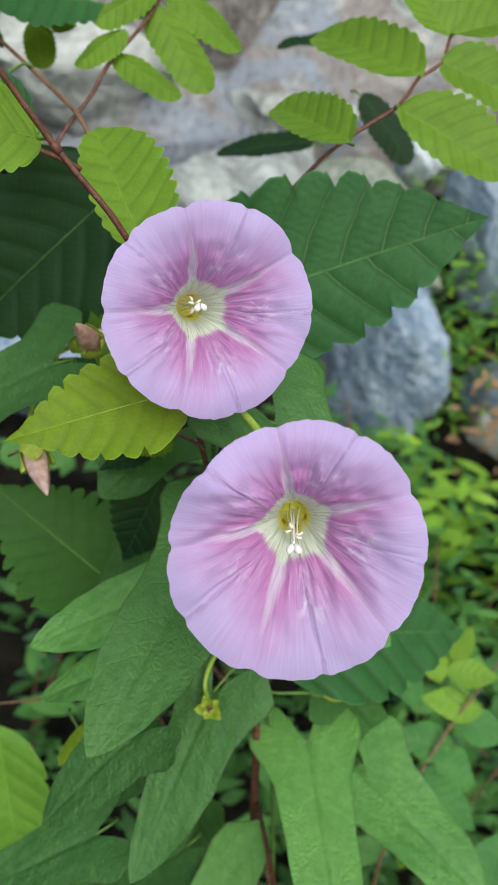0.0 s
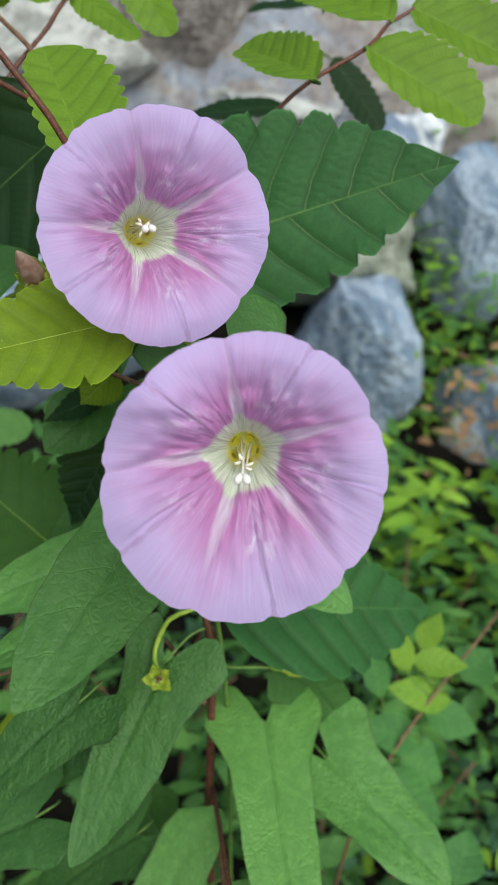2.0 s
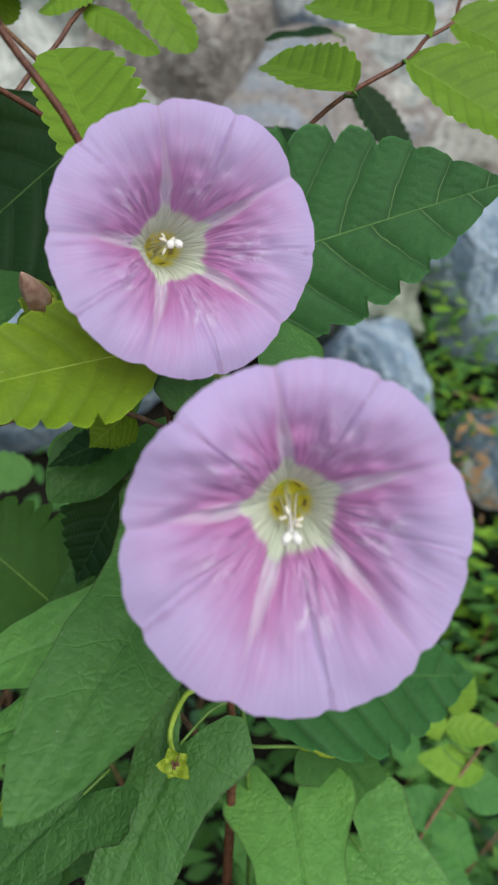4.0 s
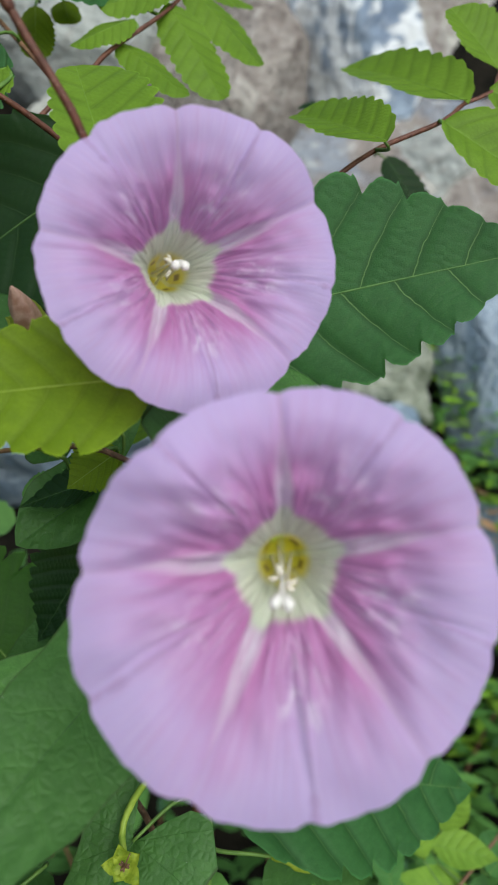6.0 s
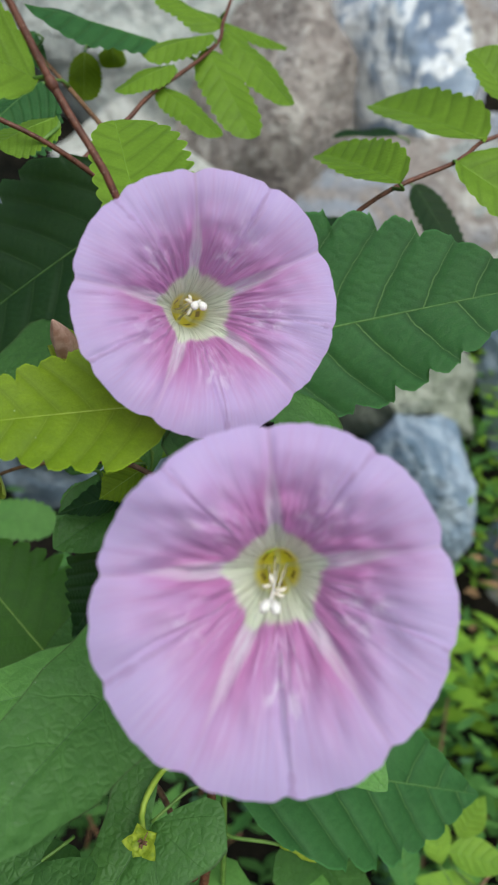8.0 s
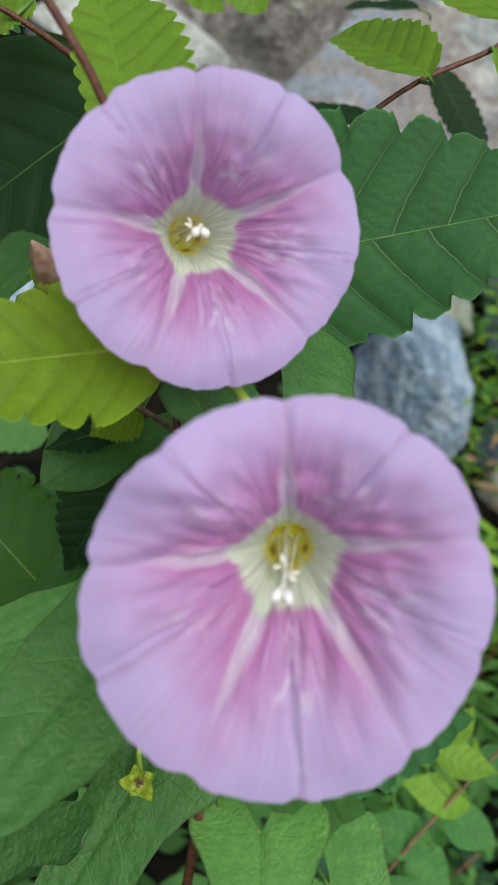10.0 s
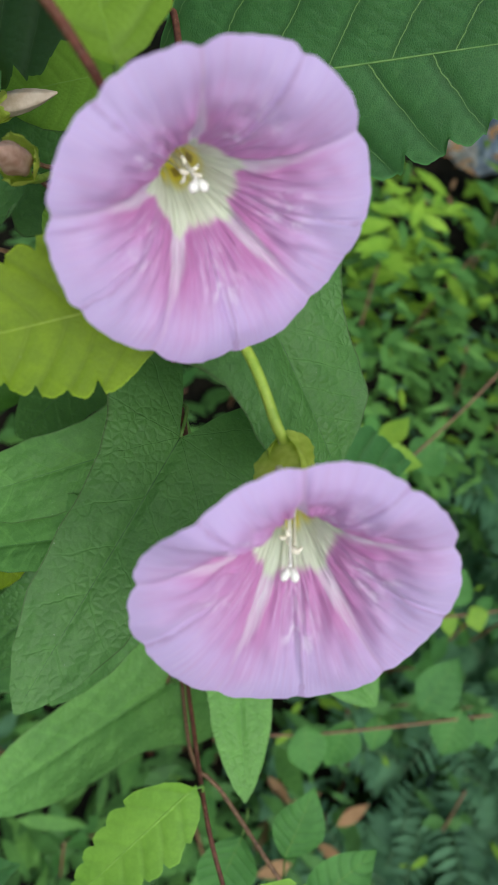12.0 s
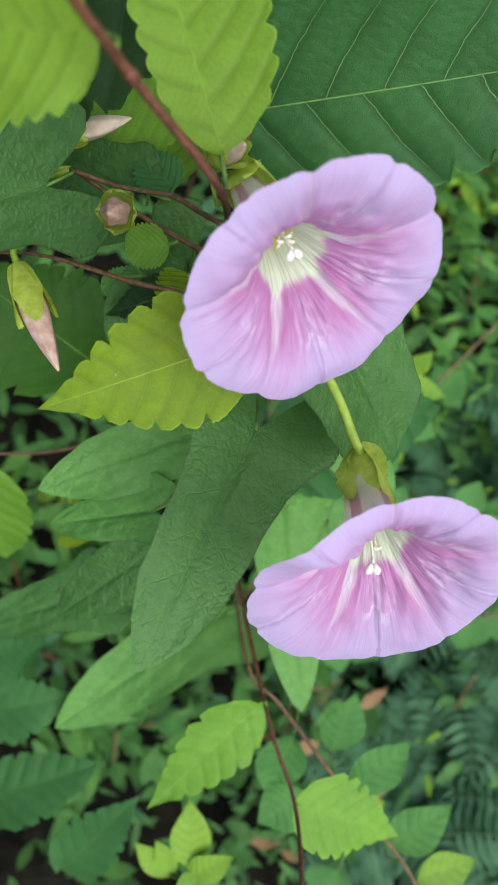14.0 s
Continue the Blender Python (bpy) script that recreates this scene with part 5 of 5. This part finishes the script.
        hook = smooth_line([top - e * 0.0004, top + mouth * 0.0009 + e * 0.0001, top + mouth * 0.0012 + e * 0.0009, top + mouth * 0.0005 + e * 0.0015], 0.0003)
        v, f = tube_data(hook, [0.0002, 0.00040, 0.00042, 0.00036, 0.0002], 8)
        mesh_object("anther", v, f, "cream", fil, "cream anther")
    style = tube("style", smooth_line([t0 - mouth * 0.001, t0 + mouth * tall * 0.5 + ya * 0.0003, aim - mouth * 0.0012], 0.001), [0.0004, 0.0003], "white", fl, "", 6)
    ld = unit(-ya)
    sd2 = np.cross(mouth, ld)
    for sgn in (-1, 1):
        line = [aim - mouth * 0.0012 + mouth * z * 0.5 + ld * z * 0.6 + sd2 * sgn * (0.0004 + 0.34 * z) for z in np.linspace(0, 0.0030, 9)]
        v, f = tube_data(line, [0.0003, 0.00075, 0.00098, 0.00095, 0.0004], 10)
        mesh_object("stigma_lobe", v, f, "white", style, "white stigma lobe")
    return fl


bindweed_flower((-0.0098, 0.1931, 0.9372), (0.327, -0.904, 0.275), (-0.0198, 0.2208, 0.9302), (-0.0228, 0.2370, 0.9228),
                [(98.9, 0.0278, -0.0004), (62, 0.0285, 0.0006), (28.6, 0.0287, 0.0008), (-8, 0.0283, 0), (-42.2, 0.0279, -0.0008), (-80, 0.0285, 0), (-116.2, 0.0282, 0.0006), (-150, 0.0282, 0), (174.5, 0.0292, 0), (135, 0.0282, 0)],
                (98.9, 28.6, -42.2, -116.2, 174.5), (64, 135, -8, -82, -150), [(-0.0262, 0.2385, 0.9235), (-0.0262, 0.2340, 0.9190)], 5, (-0.0138, 0.2050, 0.9356))
bindweed_flower((0.0110, 0.1439, 0.9007), (0.043, -0.948, 0.317), (0.0119, 0.1685, 0.8893), (0.0121, 0.1775, 0.8912),
                [(99.5, 0.0240, -0.0021), (75, 0.0250, -0.001), (55.3, 0.0256, 0.0004), (14.6, 0.0288, -0.0006), (-18, 0.0315, 0), (-49.8, 0.0356, 0.001), (-78, 0.0373, 0), (-107.5, 0.0377, -0.0005), (-140, 0.0342, -0.001), (-171.4, 0.0299, -0.0015), (145.4, 0.0248, 0.0033), (122, 0.0244, 0.001)],
                (99.5, 14.6, -49.8, -107.5, -171.4), (55.3, 145.4, -18, -80, -140), [(0.0085, 0.1800, 0.8960), (0.0020, 0.1915, 0.9030), (-0.0080, 0.2080, 0.9060), (-0.0120, 0.2140, 0.9050)], 6, (0.0110, 0.1490, 0.8920))


# ---- buds ----
def bud(root, tip, radius, mat, label, stalk, sepal=0.55, open_=1.0, core=1.0):
    ob = thing("flower_bud", label, "flower bud", group="buds")
    a, b = np.array(root, float), np.array(tip, float)
    ln = np.linalg.norm(b - a)
    ax = (b - a) / ln
    x = unit(np.cross(ax, [0.3, 0.2, 0.9]))
    y = np.cross(ax, x)
    vv = []
    for i in range(25):
        s = i / 24
        r = core * radius * (math.sin(math.pi * (0.10 + 0.88 * s ** 0.8)) ** 0.9)
        for j in range(24):
            th = 2 * math.pi * j / 24 + 2.4 * s
            rr = r * (1 + 0.10 * math.cos(5 * th - 5 * 2.4 * s * 0.3))
            vv.append(a + ax * ln * s + (x * math.cos(th) + y * math.sin(th)) * rr)
    f = grid_faces(24, 24, True) + [tuple(24 * 24 + k for k in range(24)), tuple(range(24))[::-1]]
    mesh_object("furled_petals", vv, f, mat, ob)
    for k in range(4):
        t = k * math.pi / 2 + 0.5
        o, sd = x * math.cos(t) + y * math.sin(t), -x * math.sin(t) + y * math.cos(t)
        sv, su = [], []
        for i in range(11):
            s = i / 10
            for j in range(7):
                q = (j / 6 - 0.5) * 2
                w = radius * 1.15 * math.sin(math.pi * (0.15 + 0.83 * s)) ** 0.7 * (1 + 0.10 * math.sin(17 * s + 2 * k) * s)
                out = radius * (0.55 + 0.75 * math.sin(math.pi * 0.55 * s) * open_ + 0.25 * s * open_) - radius * 0.3 * q * q + 0.0004 * (k % 2) + radius * 0.10 * math.sin(9 * s + 4 * q + k) * s
                sv.append(a - ax * 0.002 + ax * ln * sepal * s * (1 + 0.12 * (k % 2)) + o * out + sd * w * q)
                su.append((s, j / 6))
        mesh_object("sepal", sv, grid_faces(10, 6), "calyx", ob, "yellow-green sepal", su)
    tube("pedicel", smooth_line([a, *stalk], 0.003), [0.0011, 0.0010], "green_stalk", ob, "", 8)
    return ob


bud((-0.0520, 0.2365, 0.9100), (-0.0540, 0.2225, 0.9238), 0.0034, "bud_brown", "brownish pink bud in a yellow-green calyx", [(-0.0520, 0.2450, 0.9000), (-0.0500, 0.2620, 0.8895)], 0.50, 0.95)
bud((-0.0827, 0.2479, 0.8683), (-0.0688, 0.2154, 0.8653), 0.0040, "bud", "drooping pink bud in a pale green calyx", [(-0.0850, 0.2560, 0.8720), (-0.0800, 0.2660, 0.8850), (-0.0675, 0.2678, 0.8920)], 0.58)
bud((-0.0690, 0.2770, 0.8960), (-0.0505, 0.2781, 0.9034), 0.0030, "bud_pale", "slender beige bud with a green calyx", [(-0.0760, 0.2760, 0.8930), (-0.0740, 0.2700, 0.8900), (-0.0675, 0.2678, 0.8920)], 0.42, 0.6)
bud((-0.0290, 0.2400, 0.9270), (-0.0240, 0.2330, 0.9380), 0.0030, "bud_pale", "small unopened bud beside the stem", [(-0.0300, 0.2430, 0.9220), (-0.0270, 0.2370, 0.9140)], 0.9, 0.8)


def spent_calyx(at, facing, radius, stalk):
    """Five pointed sepals spread like a star round a withered style."""
    ob = thing("spent_calyx", "spent yellow-green calyx with pointed sepals and withered tip", "calyx")
    a, ax = np.array(at, float), unit(facing)
    x = unit(np.cross(ax, [0.3, 0.2, 0.9]))
    y = np.cross(ax, x)
    for k in range(5):
        t = k * 2 * math.pi / 5 + 0.3 + 0.12 * math.sin(5 * k)
        o, sd = x * math.cos(t) + y * math.sin(t), -x * math.sin(t) + y * math.cos(t)
        long = radius * (1.0 + 0.18 * math.sin(3 * k + 1))
        sv, su = [], []
        for i in range(13):
            q = i / 12
            half = radius * np.interp(q, (0, 0.2, 0.5, 0.8, 1), (0.26, 0.46, 0.44, 0.20, 0.01))
            for m in range(7):
                w = (m / 6 - 0.5) * 2
                sv.append(a + o * long * q + sd * half * w + ax * (0.0030 * q ** 1.4 * (1 - 0.45 * (k % 2)) + 0.0011 * w * w * math.sin(math.pi * q) - 0.0004 * (k % 2) + 0.0004 * math.sin(9 * q + 2 * w + k)))
                su.append((q, m / 6))
        mesh_object("sepal", sv, grid_faces(12, 6), "spent", ob, "yellow-green sepal", su)
    tube("receptacle", [a - ax * 0.0022, a - ax * 0.001, a, a + ax * 0.0008], [0.0007, 0.0016, 0.0014, 0.0005], "spent", ob, "", 12)
    for k in range(6):
        o = x * math.cos(k * 1.9) + y * math.sin(k * 1.9)
        tube("withered_stamen", [a + ax * 0.0006, a + ax * 0.0014 + o * 0.0006, a + ax * 0.0018 + o * 0.0014], [0.0002, 0.0004, 0.0002], "brown_bark", ob, "shrivelled brown stamen", 6)
    tube("withered_style", smooth_line([a, a + ax * 0.002, a + ax * 0.0032 - y * 0.0012, a + ax * 0.0036 - y * 0.0036], 0.0006), [0.0003, 0.0002, 0.00015], "brown_bark", ob, "thin brown withered style", 6)
    tube("pedicel", smooth_line([a - ax * 0.002, *stalk], 0.003), [0.0010, 0.0009], "green_stalk", ob, "", 8)


spent_calyx((-0.0148, 0.1985, 0.7822), (0.08, -0.80, 0.55), 0.0052, [(-0.0170, 0.2090, 0.7850), (-0.0120, 0.2130, 0.7960), (-0.0040, 0.2150, 0.7990), (0.003, 0.222, 0.80)])


def withered_bud(points):
    """A shrivelled bud at the end of a thin stalk, hanging to one side."""
    ob = thing("withered_bud", "withered yellow bud on a thin green stalk", "bud")
    line = smooth_line(points, 0.002)
    cut = int(len(line) * 0.62)
    tube("pedicel", line[:cut + 1], [0.0007, 0.0006], "petiole", ob, "", 8)
    tube("shrivelled_calyx", line[cut:], [0.0007, 0.0015, 0.0011, 0.0016, 0.0009, 0.0003], "spent", ob, "shrivelled yellow calyx", 12, 0.25)


withered_bud([(0.0050, 0.2270, 0.7640), (0.0100, 0.2230, 0.7640), (0.0220, 0.2220, 0.7650), (0.0300, 0.2220, 0.7640), (0.0385, 0.2220, 0.7600)])


# ---- undergrowth ----
def overgrown(x, y, top):
    """True for leaves that would stand before the bare blue-grey rock and the dry leaves beside it."""
    floor = 0.535 if x < 0.28 * y else 0.47
    return 0.45 < y < 1.03 and 0.12 * y < x < 0.46 * y and top > floor + (0.98 - y) * 0.42


def undergrowth_plant(seed, mat, leaves, size, height):
    """One low plant, built round its own foot: a bent stem with pairs of oval leaves."""
    rng = np.random.default_rng(seed)
    ob = thing("undergrowth_plant", "low leafy undergrowth plant on the dark soil", "plant", group="undergrowth")
    lean = rng.uniform(-0.4, 0.4, 2)
    pts = [np.array([lean[0] * s * s * height, lean[1] * s * s * height, s * height]) for s in np.linspace(0, 1, 5)]
    tube("stem", smooth_line(pts, 0.02), [0.0022, 0.0012], "brown_bark", ob, "", 6)
    for k in range(leaves):
        s = 0.25 + 0.75 * (k + 0.5) / leaves
        foot = np.array([lean[0] * s * s * height, lean[1] * s * s * height, s * height])
        a = k * 2.4 + rng.uniform(-0.5, 0.5)
        dirn = unit([math.cos(a), math.sin(a), rng.uniform(-0.1, 0.6)])
        ln = size * rng.uniform(0.7, 1.25)
        place, _, _ = blade_function("oval", foot + dirn * 0.006, foot + dirn * ln, (rng.uniform(-0.3, 0.3), rng.uniform(-0.5, 0.1), 1), ln * rng.uniform(0.36, 0.52), seed * 40 + k)
        v, f, uv = blade_data(place, 8, 4)
        mesh_object("leaf", v, f, mat, ob, "", uv)
    return ob


def fern_plant(seed, fronds, size):
    """A low feathery plant: arching fronds with narrow leaflets, each frond one part."""
    rng = np.random.default_rng(seed)
    ob = thing("feathery_plant", "feathery blue-green plant growing low over the soil", "plant", group="feathery plants")
    for k in range(fronds):
        a = k * 2 * math.pi / fronds + rng.uniform(-0.4, 0.4)
        out = np.array([math.cos(a), math.sin(a), 0])
        ln = size * rng.uniform(0.8, 1.2)
        rib = smooth_line([(0, 0, 0), out * ln * 0.25 + (0, 0, ln * 0.5), out * ln * 0.6 + (0, 0, ln * 0.75), out * ln + (0, 0, ln * 0.72)], ln / 14)
        verts, faces = tube_data(rib, [0.0016, 0.0006], 5)
        uvs = [(0.5, 0.5)] * len(verts)
        side = np.cross(out, [0, 0, 1])
        for i in range(4, len(rib) - 1):
            s = i / len(rib)
            for sg in (-1, 1):
                ll = ln * 0.30 * math.sin(math.pi * (0.15 + 0.8 * s)) * rng.uniform(0.85, 1.15)
                tipv = rib[i] + side * sg * ll + out * ll * 0.45 + np.array([0, 0, rng.uniform(-0.3, 0.15) * ll])
                place, _, _ = blade_function("oval", rib[i], tipv, (0, -0.3, 1), ll * 0.32, seed * 900 + k * 60 + i * 2 + (sg > 0))
                v, f, uv = blade_data(place, 5, 2)
                o = len(verts)
                verts += v
                faces += [tuple(q + o for q in g) for g in f]
                uvs += uv
        mesh_object("frond", verts, faces, "under_blue", ob, "", uvs)
    return ob


rng = np.random.default_rng(21)
fern = fern_plant(8, 6, 0.13)
fern_spots = [(rng.uniform(0.26, 0.62), rng.uniform(0.02, 0.55)) for _ in range(34)]
for i, (x, y) in enumerate(fern_spots):
    m = Matrix.LocRotScale((x, y, ground_z(x, y) + 0.06), Euler((0, 0, rng.uniform(0, 6.28))), None)
    if i == 0:
        fern.matrix_basis = m
    else:
        copy_thing(fern, m)
kinds = [undergrowth_plant(1, "sprig", 11, 0.038, 0.22), undergrowth_plant(2, "sprig", 13, 0.030, 0.26), undergrowth_plant(3, "under_blue", 13, 0.034, 0.20),
         undergrowth_plant(4, "sprig_light", 9, 0.030, 0.20), undergrowth_plant(5, "under", 12, 0.030, 0.24), undergrowth_plant(6, "under", 11, 0.040, 0.24)]
spots = []
for i in range(74):
    x = rng.uniform(0.10, 0.75)
    y = rng.uniform(0.12, 1.02)
    if not overgrown(x, y, ground_z(x, y) + 0.19):
        spots.append((x, y))
for i in range(26):
    spots.append((rng.uniform(-0.45, 0.12), rng.uniform(0.10, 0.75)))
first = set()
for i, (x, y) in enumerate(spots):
    k = int(rng.choice(6, p=[0.2, 0.2, 0.18, 0.06, 0.2, 0.16]))
    m = Matrix.LocRotScale((x, y, ground_z(x, y) - 0.004), Euler((0, 0, rng.uniform(0, 6.28))), None)
    if k not in first:
        first.add(k)
        kinds[k].matrix_basis = m
    else:
        copy_thing(kinds[k], m)


def foliage_mass(name, label, count, box, sizes, mat, seed, lift):
    """Countless small leaves over the soil, joined."""
    rng = np.random.default_rng(seed)
    verts, faces, uvs = [], [], []
    for i in range(count):
        x, y = rng.uniform(box[0], box[1]), rng.uniform(box[2], box[3])
        if rng.uniform() < 0.25 and box[1] - box[0] > 0.5:
            x, y = x + rng.normal(0, 0.16), y + min(0.1, rng.normal(0, 0.16))
        if mat != "dry" and 0.27 < x < 0.40 and 0.84 < y < 1.03:
            continue
        if mat == "under" and y > 0.6 and 0.08 < x < 0.55 and rng.uniform() < 0.75:
            continue
        foot = np.array([x, y, ground_z(x, y) + rng.uniform(0.0, lift)])
        a = rng.uniform(0, 6.28)
        dirn = unit([math.cos(a), math.sin(a), rng.uniform(-0.3, 0.5)])
        ln = rng.uniform(*sizes)
        if mat != "dry" and overgrown(x, y, foot[2] + 0.02):
            continue
        place, _, _ = blade_function("oval", foot, foot + dirn * ln, (rng.uniform(-0.4, 0.4), rng.uniform(-0.7, 0.1), 1), ln * rng.uniform(0.2, 0.44), seed * 7919 + i)
        v, f, uv = blade_data(place, 5, 2)
        o = len(verts)
        verts += v
        faces += [tuple(q + o for q in g) for g in f]
        uvs += uv
    ob = mesh_object(name, verts, faces, mat, None, "", uvs)
    return tagged(ob, label, "undergrowth", kind="stuff")


foliage_mass("undergrowth", "dense green leaves covering the soil", 3000, (0.02, 0.95, -0.05, 1.02), (0.018, 0.046), "under", 3, 0.17)
foliage_mass("undergrowth", "feathery blue-green leaves low over the soil", 2400, (0.15, 0.95, 0.0, 0.95), (0.012, 0.028), "under_blue", 4, 0.15)
foliage_mass("undergrowth", "green leaves under the shrub, some near black to stand for shade", 1100, (-0.7, 0.05, -0.05, 0.95), (0.022, 0.052), "under", 5, 0.22)
foliage_mass("undergrowth", "mid-green leaves growing up under the shrub", 330, (-0.45, 0.08, 0.12, 0.62), (0.034, 0.068), "under_mid", 13, 0.34)
foliage_mass("bank_plants", "small green plants growing between the rocks", 1000, (0.28, 0.75, 1.02, 1.42), (0.018, 0.040), "under_mid", 6, 0.20)
foliage_mass("bank_plants", "small bright green plants growing between the rocks", 420, (0.27, 0.55, 1.03, 1.38), (0.016, 0.036), "under_bright", 9, 0.18)
foliage_mass("undergrowth", "bright yellow-green young leaves at the foot of the bank", 460, (0.15, 0.48, 0.72, 0.98), (0.026, 0.054), "under_bright", 10, 0.27)
foliage_mass("undergrowth", "mid-green leaves at the foot of the bank", 1300, (0.12, 0.52, 0.52, 0.96), (0.018, 0.044), "under_mid", 12, 0.24)
foliage_mass("undergrowth", "bright green young leaves low over the soil", 420, (0.15, 0.7, 0.1, 0.95), (0.014, 0.036), "under_bright", 11, 0.18)
foliage_mass("dry_leaves", "dry orange-brown fallen leaves beside the rock", 60, (0.30, 0.42, 0.90, 1.04), (0.018, 0.036), "dry", 7, 0.20)
foliage_mass("dry_leaves", "dry brown fallen leaves under the plants", 30, (0.10, 0.26, 0.05, 0.25), (0.025, 0.055), "dry", 8, 0.2)
